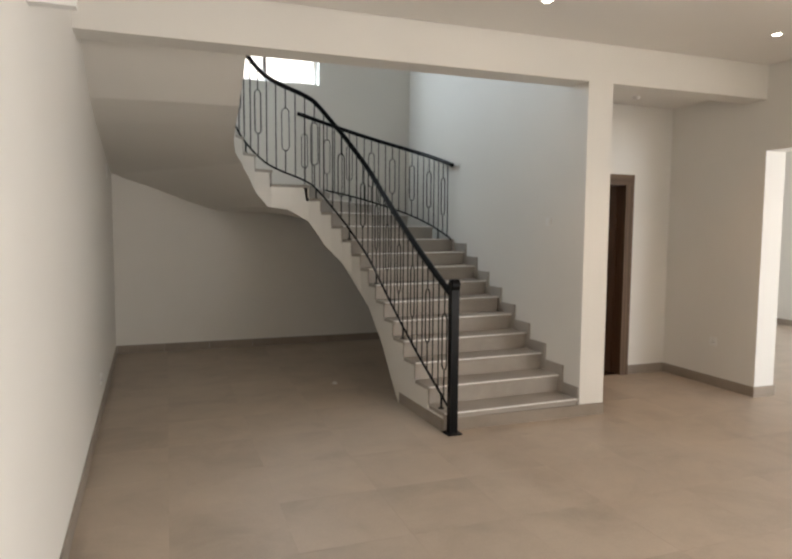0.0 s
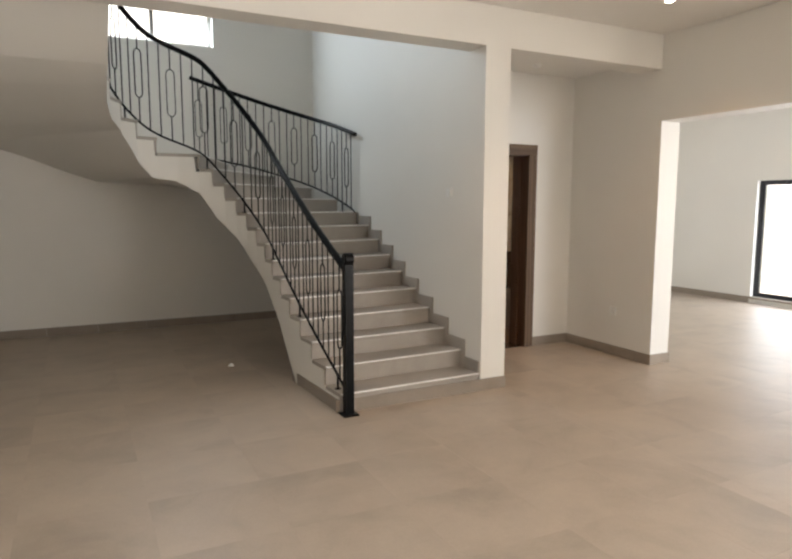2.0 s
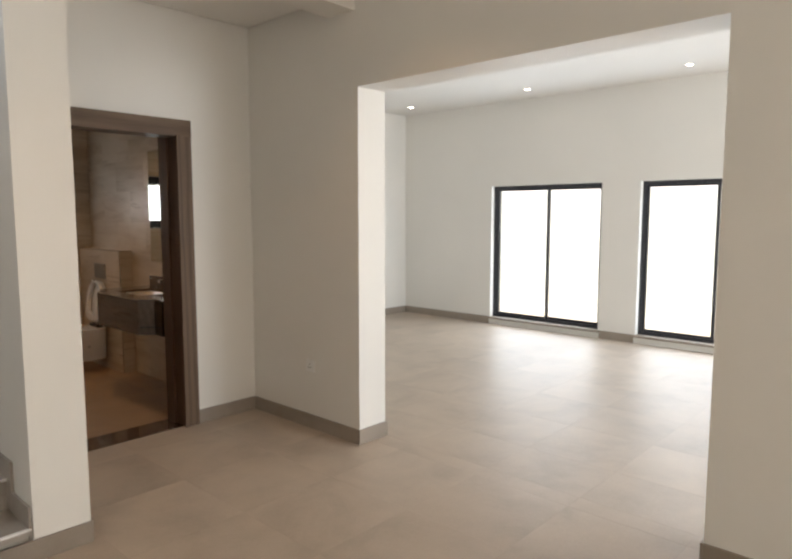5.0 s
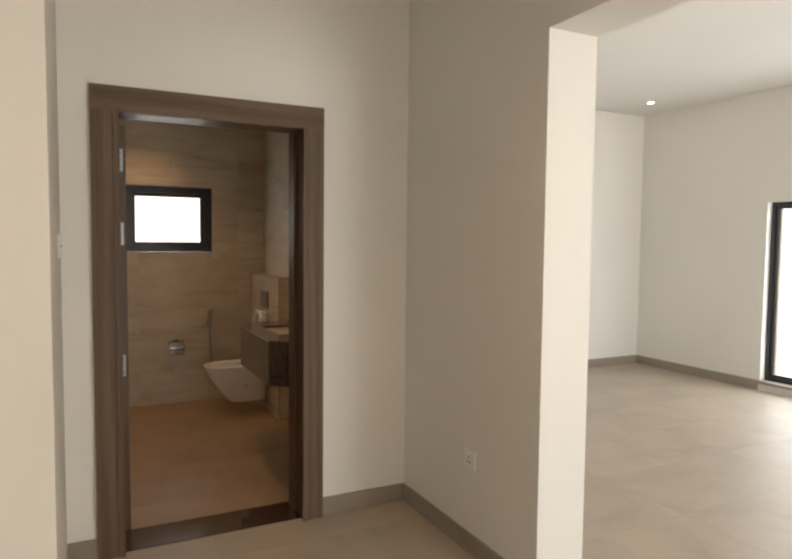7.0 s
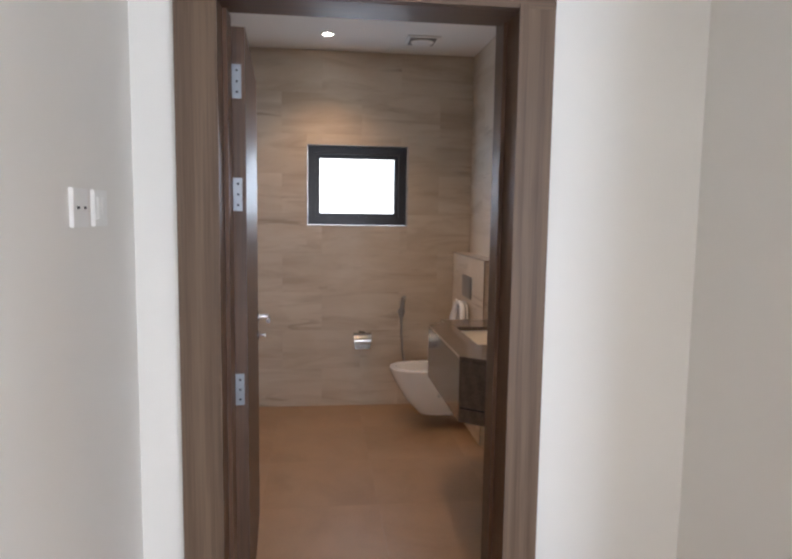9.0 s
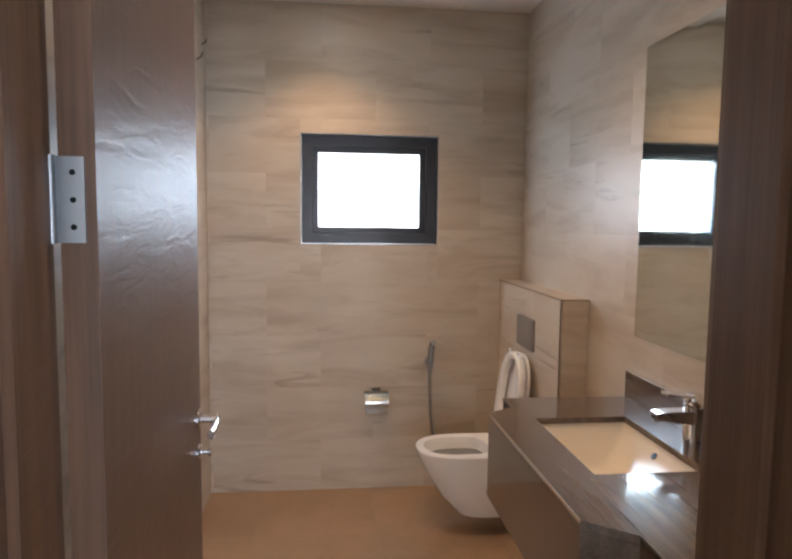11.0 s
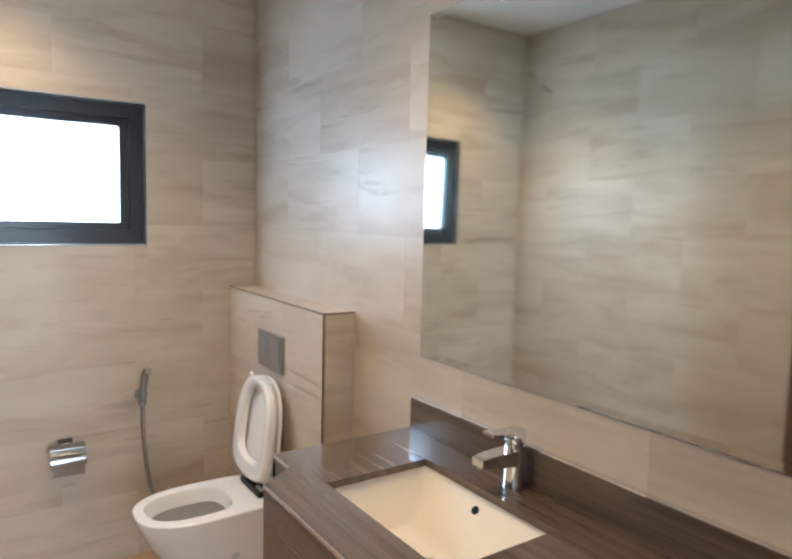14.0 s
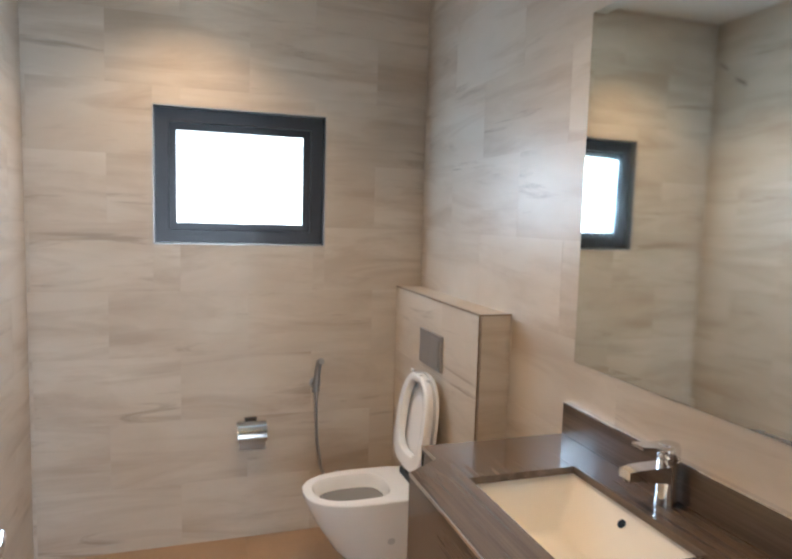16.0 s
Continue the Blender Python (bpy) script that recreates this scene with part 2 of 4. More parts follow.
def loft(bm, rings, caps=True):
    vr = [[bm.verts.new(p) for p in r] for r in rings]
    n = len(vr[0])
    for a, b in zip(vr, vr[1:]):
        for i in range(n):
            bm.faces.new((a[i], a[(i + 1) % n], b[(i + 1) % n], b[i]))
    if caps:
        bm.faces.new(vr[0][::-1])
        bm.faces.new(vr[-1])


def tube(bm, pts, r, n=8, flat=None):
    """A bar along pts; flat = (across, up) gives an oval section."""
    pts = [Vector(p) for p in pts]
    a, u = flat or (r, r)
    rings = []
    for i, p in enumerate(pts):
        d = (pts[min(i + 1, len(pts) - 1)] - pts[max(i - 1, 0)]).normalized()
        side = d.cross(Vector((0, 0, 1)))
        side = side.normalized() if side.length > 1e-3 else Vector((1, 0, 0))
        up = side.cross(d)
        rings.append([p + side * a * math.cos(2 * math.pi * j / n) + up * u * math.sin(2 * math.pi * j / n) for j in range(n)])
    loft(bm, rings)


def lathe(bm, profile, m, n=24, caps=True):
    loft(bm, [[m @ Vector((r * math.cos(2 * math.pi * j / n), r * math.sin(2 * math.pi * j / n), z)) for j in range(n)] for r, z in profile], caps)


def soften(bm, width=0.003, segments=2):
    edges = [e for e in bm.edges if len(e.link_faces) == 2 and e.calc_face_angle(0) > 0.6]
    bmesh.ops.bevel(bm, geom=edges, offset=width, segments=segments, affect="EDGES", profile=0.5, clamp_overlap=True)


def mesh_of(name, bm, mat, smooth=False):
    bmesh.ops.recalc_face_normals(bm, faces=bm.faces)
    me = bpy.data.meshes.new(name)
    bm.to_mesh(me)
    bm.free()
    me.materials.append(mat)
    if smooth:
        for p in me.polygons:
            p.use_smooth = True
        me.set_sharp_from_angle(angle=radians(38))
    return me


def part(name, bm, mat, parent=None, label="", smooth=False):
    ob = new(name, mesh_of(name, bm, mat, smooth))
    if parent is not None:
        ob.parent = parent
        ob.matrix_parent_inverse = Matrix.Identity(4)
        if parent.matrix_basis != Matrix.Identity(4) or parent.parent:
            base = parent.matrix_basis if not parent.parent else parent.parent.matrix_basis @ parent.matrix_parent_inverse @ parent.matrix_basis
            ob.matrix_parent_inverse = base.inverted()
    if label:
        ob["label"] = label
    return ob


def thing(name, label, category, at=(0, 0, 0), group=""):
    """An empty at the base of a thing; its parts are built in world places."""
    ob = new(name)
    ob.empty_display_size = 0.1
    ob.location = at
    return tagged(ob, label, category, group)


def cuboid(name, dims, mat, parent=None, label="", bevel=0.002, smooth=True):
    bm = bmesh.new()
    box(bm, *dims)
    if bevel:
        soften(bm, bevel)
    return part(name, bm, mat, parent, label, smooth)


def structure(name, boxes, mat, label, category="wall"):
    bm = bmesh.new()
    for b in boxes:
        box(bm, *b)
    return tagged(part(name, bm, mat), label, category, kind="structure")


# ---- plan ----
NORTH, EAST, WELL_E, NICHE, BEAM = 8.545, 5.5, 3.51, 5.585, 4.416
HALL_H, BEAM_H, NICHE_H, LIVING_H, BATH_H = 3.14, 2.83, 2.94, 3.08, 2.68
WALL_H, GAP = 3.165, 0.012
UPPER, TOP = 3.404, 6.2
BX0, BX1, BY0, BY1, BZ = 3.69, 5.46, 5.833, NORTH, -0.03


def left_x(y):
    return -0.43 + (NORTH - y) * 0.0255


structure("floor", [(-0.9, 5.9, -4.2, 8.8, -0.25, -0.06), (5.9, 10.4, -2.2, 8.4, -0.25, -0.06)], GROUT, "concrete floor slab under the tiles", "floor")
bm = bmesh.new()
prism(bm, [(left_x(-4), -4.0), (left_x(NORTH), NORTH), (left_x(NORTH) - 0.3, NORTH), (left_x(-4) - 0.3, -4.0)], -0.06, TOP)
tagged(part("wall_west", bm, PAINT), "smooth warm white painted plaster wall beside the stairs", "wall", kind="structure")
SW = (0.75, 2.19, 3.534, 4.75)
BW = (4.195, 4.957, 1.385, 1.988)
structure("wall_north", [(-0.8, SW[0], NORTH, 8.8, -0.06, TOP), (SW[0], SW[1], NORTH, 8.8, -0.06, SW[2]), (SW[0], SW[1], NORTH, 8.8, SW[3], TOP),
                         (SW[1], BW[0], NORTH, 8.8, -0.06, TOP), (BW[0], BW[1], NORTH, 8.8, -0.06, BW[2]), (BW[0], BW[1], NORTH, 8.8, BW[3], TOP),
                         (BW[1], 5.75, NORTH, 8.8, -0.06, TOP)], PAINT, "tall white painted outer wall behind the stairs")
structure("wall_stair", [(WELL_E, 3.755, BEAM, 5.815, -0.06, TOP), (WELL_E, 3.68, 5.815, NORTH, -0.06, TOP)], PAINT, "white painted wall along the stair flight ending in a slim pier")
structure("wall_niche", [(3.755, 3.90, NICHE, 5.815, -0.06, WALL_H), (4.97, EAST, NICHE, 5.815, -0.06, WALL_H), (3.90, 4.97, NICHE, 5.815, 2.17, WALL_H)], PAINT, "white painted wall round the bathroom door")
structure("wall_east", [(EAST, 5.75, -4.0, -3.25, -0.06, WALL_H), (EAST, 5.75, -3.25, -0.45, 2.45, WALL_H), (EAST, 5.75, -3.25, -0.45, -0.06, 0.1), (EAST, 5.75, -0.45, 2.215, -0.06, WALL_H), (EAST, 5.75, 2.215, 4.39, 2.355, WALL_H), (EAST, 5.75, 4.39, 5.815, -0.06, WALL_H), (5.48, 5.75, 5.815, NORTH, -0.06, WALL_H)], PAINT, "white painted wall with a wide opening to the living room")
structure("wall_south", [(-0.7, 4.0, -4.2, -4.0, -0.06, WALL_H), (5.2, 5.75, -4.2, -4.0, -0.06, WALL_H), (4.0, 5.2, -4.2, -4.0, -0.06, 0.3), (4.0, 5.2, -4.2, -4.0, 2.3, WALL_H)], PAINT, "plain white painted end wall of the hall with one added opening for light")
structure("beam", [(-0.6, WELL_E, BEAM, 4.66, BEAM_H, WALL_H), (3.755, EAST, BEAM, 4.66, BEAM_H, WALL_H)], PAINT, "white painted dropped beam in front of the stairs", "beam")
structure("ceiling_hall", [(-0.7, 5.75, -4.2, 4.66, WALL_H, UPPER), (-0.7, EAST - GAP, -4.0, BEAM - GAP, HALL_H, WALL_H)], CEIL, "plain white hall ceiling", "ceiling")
structure("ceiling_niche", [(3.755, EAST, 4.66, NICHE, NICHE_H + 0.025, WALL_H), (3.755 + GAP, EAST - GAP, 4.66, NICHE - GAP, NICHE_H, NICHE_H + 0.025)], CEIL, "lower white ceiling in front of the bathroom", "ceiling")
structure("wall_upper", [(-0.7, 3.755, 2.0, 2.2, UPPER, TOP), (3.51, 3.755, 2.2, BEAM, UPPER, TOP)], PAINT, "plain white upper floor wall")
structure("ceiling_stairwell", [(-0.8, 3.8, 2.0, 8.8, TOP, TOP + 0.2)], CEIL, "plain white ceiling above the stairwell", "ceiling")
LW = ((4.855, 6.475), (2.755, 4.375))
LZ0, LZ1 = 0.1, 1.945
structure("wall_living_east", [(10.13, 10.4, LW[0][1], 8.4, -0.06, LIVING_H), (10.13, 10.4, LW[1][1], LW[0][0], -0.06, LIVING_H), (10.13, 10.4, -2.2, LW[1][0], -0.06, LIVING_H),
                               (10.13, 10.4, *LW[0], LZ1, LIVING_H), (10.13, 10.4, *LW[0], -0.06, LZ0), (10.13, 10.4, *LW[1], LZ1, LIVING_H), (10.13, 10.4, *LW[1], -0.06, LZ0)],
          PAINT, "white painted outer wall with two low windows")
structure("wall_living_north", [(5.75, 10.4, 8.1, 8.4, -0.06, LIVING_H)], PAINT, "plain white living room end wall")
structure("wall_living_south", [(5.75, 6.6, -2.2, -2.0, -0.06, LIVING_H), (9.3, 10.4, -2.2, -2.0, -0.06, LIVING_H), (6.6, 9.3, -2.2, -2.0, 2.4, LIVING_H), (6.6, 9.3, -2.2, -2.0, -0.06, 0.2)], PAINT, "white living room end wall with a wide added opening for light")
structure("ceiling_living", [(5.75, 10.4, -2.2, 8.4, LIVING_H, LIVING_H + 0.2)], CEIL, "plain white living room ceiling", "ceiling")
structure("ceiling_bath", [(3.68, 5.48, 5.815, NORTH, BATH_H, BATH_H + 0.15)], CEIL, "plain white bathroom ceiling", "ceiling")
structure("ground", [(-60, 60, -60, 60, -0.6, -0.3)], SAND, "pale sandy ground round the house", "ground")
# made-up sunlit surface, gives the north windows a white view
structure("backdrop", [(-14, 13, 17, 17.4, -0.3, 9.0)], OUTWALL, "added pale sunlit wall beyond the garden that turns the north windows white", "backdrop")
structure("boundary_wall", [(13.2, 13.45, -30, 30, -0.3, 2.3), (-20, 13.2, 15.0, 15.25, -0.3, 2.6)], OUTWALL, "pale rendered garden boundary wall", "wall")


# ---- stairs ----
RISE, GOING = 0.148, 0.2835
# curves along the step number k: the well side, the wall side and the underside
INNER = [(0.6, 2.235, 4.30), (1, 2.23, 4.40), (3, 2.20, 4.95), (5, 2.175, 5.45), (7, 2.165, 5.95), (8, 2.155, 6.16), (9, 2.12, 6.34), (10, 2.06, 6.47), (11, 1.985, 6.57), (12, 1.89, 6.66),
         (13, 1.79, 6.73), (14, 1.67, 6.79), (14.5, 1.48, 6.84), (15, 1.27, 6.82), (16, 1.09, 6.74), (17, 0.95, 6.58), (18, 0.85, 6.36), (19, 0.81, 6.1), (20, 0.8, 5.82), (21, 0.8, 5.54), (22, 0.8, 5.26), (23, 0.8, 4.98), (24.2, 0.8, 4.66)]
OUTER = [(0.6, 3.505, 4.33), (1, 3.505, 4.441), (9, 3.505, 6.70), (10, 3.50, 7.02), (11, 3.42, 7.45), (12, 3.22, 7.83), (13, 2.85, 8.18), (14, 2.30, 8.40), (14.5, 1.7, 8.54), (15, 0.95, 8.54),
         (16, 0.35, 8.54), (17, -0.30, 8.54), (17.3, -0.43, 8.5), (18, -0.42, 7.8), (19, -0.40, 7.0), (20, -0.38, 6.2), (21, -0.37, 5.6), (22, -0.36, 5.28), (23, -0.35, 4.98), (24.2, -0.34, 4.66)]
UNDER = [(0.6, -0.3), (4.5, 0.0), (6.3, 0.48), (7.9, 0.78), (9.5, 0.99), (11, 1.22), (12.8, 1.43), (14, 1.67), (14.6, 1.80), (15.3, 1.83), (15.9, 1.95), (16.5, 2.10), (17.2, 2.25), (19, 2.42), (20, 2.52), (21, 2.63), (22, 2.78), (23, 2.93), (24.2, 3.05)]


def along(curve, k):
    ks = [c[0] for c in curve]
    return tuple(float(np.interp(k, ks, [c[i] for c in curve])) for i in range(1, len(curve[0])))


stairs = thing("staircase", "curved staircase with grey porcelain treads and white plastered underside", "stairs", (2.8, 4.5, 0))
for k in range(1, 24):
    # a tread slab with its riser, from this nosing to just behind the next
    z = RISE * k
    n = 4 if k > 8 else 1
    ks = [k + i / n for i in range(n + 1)]
    ins, outs = [along(INNER, q) for q in ks], [along(OUTER, q) for q in ks]
    back = 0.03
    d = Vector((outs[0][0] - ins[0][0], outs[0][1] - ins[0][1])).normalized()
    fwd = Vector((-d.y, d.x)) if k < 24 else Vector((0, 1))
    lip = [Vector(ins[0]) - fwd * 0.012, Vector(outs[0]) - fwd * 0.012]
    bm = bmesh.new()
    prism(bm, [tuple(lip[0])] + [tuple(lip[1])] + outs[1:] + ins[:0:-1], z - 0.03, z)
    soften(bm, 0.003, 1)
    part("tread", bm, STEP, stairs)
    bm = bmesh.new()
    a, b = Vector(ins[0]), Vector(outs[0])
    prism(bm, [tuple(a), tuple(b), tuple(b + fwd * 0.02), tuple(a + fwd * 0.02)], z - RISE, z - 0.03)
    part("riser", bm, STEP, stairs)
    bm = bmesh.new()
    a, b = Vector(ins[0]) - fwd * 0.015, Vector(outs[0]) - fwd * 0.015
    prism(bm, [tuple(a), tuple(b), tuple(b + fwd * 0.014), tuple(a + fwd * 0.014)], z - 0.007, z + 0.003)
    part("nosing_strip", bm, STRIP, stairs, "thin pale metal nosing strip")

# the concrete body: stepped top, swept underside, closed sides
bm = bmesh.new()
N = 480
top_i, top_o, low_i, low_o = [], [], [], []
for i in range(N + 1):
    k = 1.0 + 23.1 * i / N
    zt = RISE * min(int(k - 0.11), 23) - 0.032
    zu = max(along(UNDER, k)[0], -0.02)
    pi, po = along(INNER, k), along(OUTER, k)
    zt = max(zt, zu + 0.02)
    top_i.append(bm.verts.new((*pi, zt))), top_o.append(bm.verts.new((*po, zt)))
    low_i.append(bm.verts.new((*pi, zu))), low_o.append(bm.verts.new((*po, zu)))
for i in range(N):
    bm.faces.new((top_i[i], top_o[i], top_o[i + 1], top_i[i + 1]))
    bm.faces.new((low_i[i], low_i[i + 1], low_o[i + 1], low_o[i]))
    bm.faces.new((top_i[i], top_i[i + 1], low_i[i + 1], low_i[i]))
    bm.faces.new((top_o[i], low_o[i], low_o[i + 1], top_o[i + 1]))
bm.faces.new((top_i[0], low_i[0], low_o[0], top_o[0]))
bm.faces.new((top_i[N], top_o[N], low_o[N], low_i[N]))
part("stair_body", bm, PAINT, stairs, "white plastered body with a smooth swept underside", True)


# ---- stair railings ----
def side_offset(curve, k, d):
    a, b = Vector(along(curve, k - 0.15)), Vector(along(curve, k + 0.15))
    t = (b - a).normalized()
    return Vector(along(curve, k)) + Vector((t.y, -t.x)) * d


def smooth_run(curve, k0, k1, d, n=400):
    """Points (k, x, y) beside a curve of the stairs, eased so that the bars bend softly."""
    ks = np.linspace(k0, k1, n)
    xy = np.array([side_offset(curve, q, d)[:] for q in ks])
    w = max(3, int(n * 0.9 / (k1 - k0)) | 1)
    pad = np.pad(xy, ((w // 2, w // 2), (0, 0)), mode="edge")
    ease = np.stack([np.convolve(pad[:, i], np.ones(w) / w, mode="valid") for i in (0, 1)], 1)
    near = np.clip(np.minimum(np.arange(n), np.arange(n)[::-1]) / (w / 2), 0, 1)[:, None]
    return ks, xy * (1 - near) + ease * near


def railing(name, label, curve, k0, k1, d, height, first=0.12, step=0.102, oval_from=0, ends=(0, 0), even=0.0):
    ks, xy = smooth_run(curve, k0, k1, d)
    zs = RISE * ks
    tops = zs + height
    if even:
        run = np.concatenate([[0], np.cumsum(np.linalg.norm(np.diff(xy, axis=0), axis=1))])
        f = run / run[-1]
        tops = tops[0] * (1 - f) + (tops[-1] + even) * f - 0.015 * np.sin(math.pi * f)
    x0 = xy[0]
    rail = thing(name, label, "railing", (float(x0[0]), float(x0[1]), float(zs[0])))
    top = [Vector((*p, z)) for p, z in zip(xy[::4], tops[::4])]
    low = [Vector((*p, z + 0.035)) for p, z in zip(xy[::4], zs[::4])]
    if ends[0]:
        top.insert(0, top[0] + (top[0] - top[1]).normalized() * ends[0])
    if ends[1]:
        top.append(top[-1] + (top[-1] - top[-2]).normalized() * ends[1])
    bm = bmesh.new()
    tube(bm, top, 0.026, 12, (0.027, 0.025))
    part("handrail", bm, BLACK, rail, "rounded black steel handrail", True)
    bm = bmesh.new()
    tube(bm, low, 0.0105, 8)
    part("bottom_rail", bm, BLACK, rail, "", True)
    run = np.concatenate([[0], np.cumsum(np.linalg.norm(np.diff(xy, axis=0), axis=1))])
    s, i = first, 0
    while s < run[-1] - 0.02:
        x, y = (float(np.interp(s, run, xy[:, c])) for c in (0, 1))
        z = float(np.interp(s, run, zs))
        q = int(np.searchsorted(run, s))
        t = xy[min(q + 3, len(xy) - 1)] - xy[max(q - 3, 0)]
        t = t / np.linalg.norm(t)
        lo, hi, bm = z + 0.03, float(np.interp(s, run, tops)), bmesh.new()
        if i % 3 == oval_from:
            c, h, r = (lo + hi) / 2 + 0.01, 0.175, 0.04
            ring = [(r * math.cos(a), (h if math.sin(a) >= 0 else -h) + r * 1.3 * math.sin(a)) for a in np.linspace(0, 2 * math.pi, 21)[:-1] + 0.01]
            pts = [Vector((x + t[0] * u, y + t[1] * u, c + v)) for u, v in ring]
            sec = []
            for j, p in enumerate(pts):
                dd = (pts[(j + 1) % len(pts)] - pts[j - 1]).normalized()
                e1 = Vector((-t[1], t[0], 0))
                e2 = dd.cross(e1)
                sec.append([p + (e1 * math.cos(b) + e2 * math.sin(b)) * 0.0064 for b in (0.785, 2.356, 3.927, 5.498)])
            loft(bm, sec + [sec[0]], False)
            tube(bm, [(x, y, lo), (x, y, c - h - r * 1.3)], 0.0062, 6)
            tube(bm, [(x, y, c + h + r * 1.3), (x, y, hi)], 0.0062, 6)
            part("oval_baluster", bm, BLACK, rail, "thin bar with a long oval loop")
        else:
            tube(bm, [(x, y, lo), (x, y, hi)], 0.0062, 6)
            part("baluster", bm, BLACK, rail)
        s, i = s + step, i + 1
    for k in np.arange(math.ceil(k0) + 0.5, k1, 3):
        x, y = (float(np.interp(k, ks, xy[:, c])) for c in (0, 1))
        bm = bmesh.new()
        lathe(bm, [(0.026, RISE * int(k)), (0.026, RISE * int(k) + 0.006), (0.009, RISE * int(k) + 0.01), (0.009, RISE * k + 0.04)], pose(x, y, 0), 12)
        part("foot", bm, BLACK, rail, "small round fixing foot", True)
    return rail


inner_rail = railing("stair_railing", "black steel railing with oval balusters on the open stair side", INNER, 1.0, 23.4, 0.045, 0.95, 0.1, 0.104, 0)
NX, NY = 2.275, 4.345
bm = bmesh.new()
box(bm, NX - 0.032, NX + 0.032, NY - 0.032, NY + 0.032, 0.01, 1.15)
soften(bm, 0.004)
newel = part("newel_post", bm, BLACK, inner_rail, "square black steel newel post", True)
bm = bmesh.new()
box(bm, NX - 0.06, NX + 0.06, NY - 0.06, NY + 0.06, 0.0, 0.012)
soften(bm, 0.003)
part("base_plate", bm, BLACK, newel, "", True)
bm = bmesh.new()
lathe(bm, [(0.002, -0.034), (0.038, -0.036), (0.046, -0.03), (0.046, 0.03), (0.038, 0.036), (0.002, 0.034)], pose(NX, NY - 0.004, 1.172, 0, 90, 0), 20)
part("scroll_end", bm, BLACK, newel, "rounded handrail end", True)
bm = bmesh.new()
tube(bm, [(NX, NY, 1.16), (NX - 0.002, NY + 0.03, 1.135), (2.276, 4.41, 1.106)], 0.022, 12)
part("rail_end", bm, BLACK, inner_rail, "", True)
railing("stair_railing", "black steel railing with oval balusters round the outer stair turn", OUTER, 9.75, 14.35, -0.06, 0.93, 0.09, 0.1, 1, (0.02, 0.05), 0.07)

# stepped skirting up the stair wall
flight_skirt = thing("stair_skirting", "stepped grey porcelain skirting along the stair wall", "skirting", (3.5, 4.5, 0))
flight_skirt["kind"] = "structure"
for k in range(1, 10):
    ya, yb = along(OUTER, k)[1] - 0.07, along(OUTER, k + 1)[1] - 0.07
    ya = max(ya, BEAM + 0.012)
    cuboid("skirting_tile", (3.496, 3.5085, ya, yb - 0.002, RISE * (k - 1) + 0.005, RISE * k + 0.1), STEP, flight_skirt, "", 0.0015)
cuboid("skirting_tile", (2.2, 3.757, BEAM - 0.012, BEAM - 0.001, 0.0, 0.1), SKIRT, flight_skirt, "", 0.0015)


# ---- skirting ----
SK = 0.1


def skirting(name, label, runs):
    ob = thing(name, label, "skirting")
    ob["kind"] = "structure"
    for x0, x1, y0, y1 in runs:
        long_x = (x1 - x0) > (y1 - y0)
        a, b = (x0, x1) if long_x else (y0, y1)
        n = max(1, round((b - a) / 0.6))
        for i in range(n):
            p, q = a + (b - a) * i / n + 0.001, a + (b - a) * (i + 1) / n - 0.001
            cuboid("skirting_tile", (p, q, y0, y1, 0.0, SK) if long_x else (x0, x1, p, q, 0.0, SK), SKIRT, ob, "", 0.0015)
    return ob


skirting("baseboard", "low taupe porcelain skirting in the hall",
         [(-0.42, 3.5, NORTH - 0.012, NORTH), (3.755, 3.878, NICHE - 0.012, NICHE), (4.99, EAST, NICHE - 0.012, NICHE), (EAST - 0.012, EAST, 4.39, NICHE - 0.012),
          (EAST - 0.012, 5.762, 4.378, 4.39), (EAST - 0.012, EAST, -0.45, 2.215), (EAST - 0.012, 5.762, 2.215, 2.227), (3.755, 3.767, BEAM, NICHE - 0.012)])
skirting("baseboard", "low taupe porcelain skirting in the living room",
         [(10.118, 10.13, LW[0][1] + 0.02, 8.1), (10.118, 10.13, LW[1][1] + 0.02, LW[0][0] - 0.02), (10.118, 10.13, -2.0, LW[1][0] - 0.02), (5.762, 10.118, 8.088, 8.1), (5.75, 5.762, 4.39, 8.088), (5.75, 5.762, -2.0, 2.215)])
side_skirt = thing("baseboard", "low taupe porcelain skirting along the stair side and west wall", "skirting")
side_skirt["kind"] = "structure"
for i in range(14):
    y0, y1 = -4 + i * 12.53 / 14, -4 + (i + 1) * 12.53 / 14 - 0.002
    bm = bmesh.new()
    prism(bm, [(left_x(y0), y0), (left_x(y0) + 0.012, y0), (left_x(y1) + 0.012, y1), (left_x(y1), y1)], 0, SK)
    part("skirting_tile", bm, SKIRT, side_skirt)
bm = bmesh.new()
prism(bm, [(2.216, 4.40), (2.228, 4.40), (2.19, 5.42), (2.178, 5.42)], 0, SK)
part("skirting_tile", bm, SKIRT, side_skirt)
bm = bmesh.new()
prism(bm, [(2.216, 4.388), (3.51, 4.43), (3.51, 4.441), (2.216, 4.40)], 0, 0.012)
part("skirting_tile", bm, SKIRT, side_skirt)


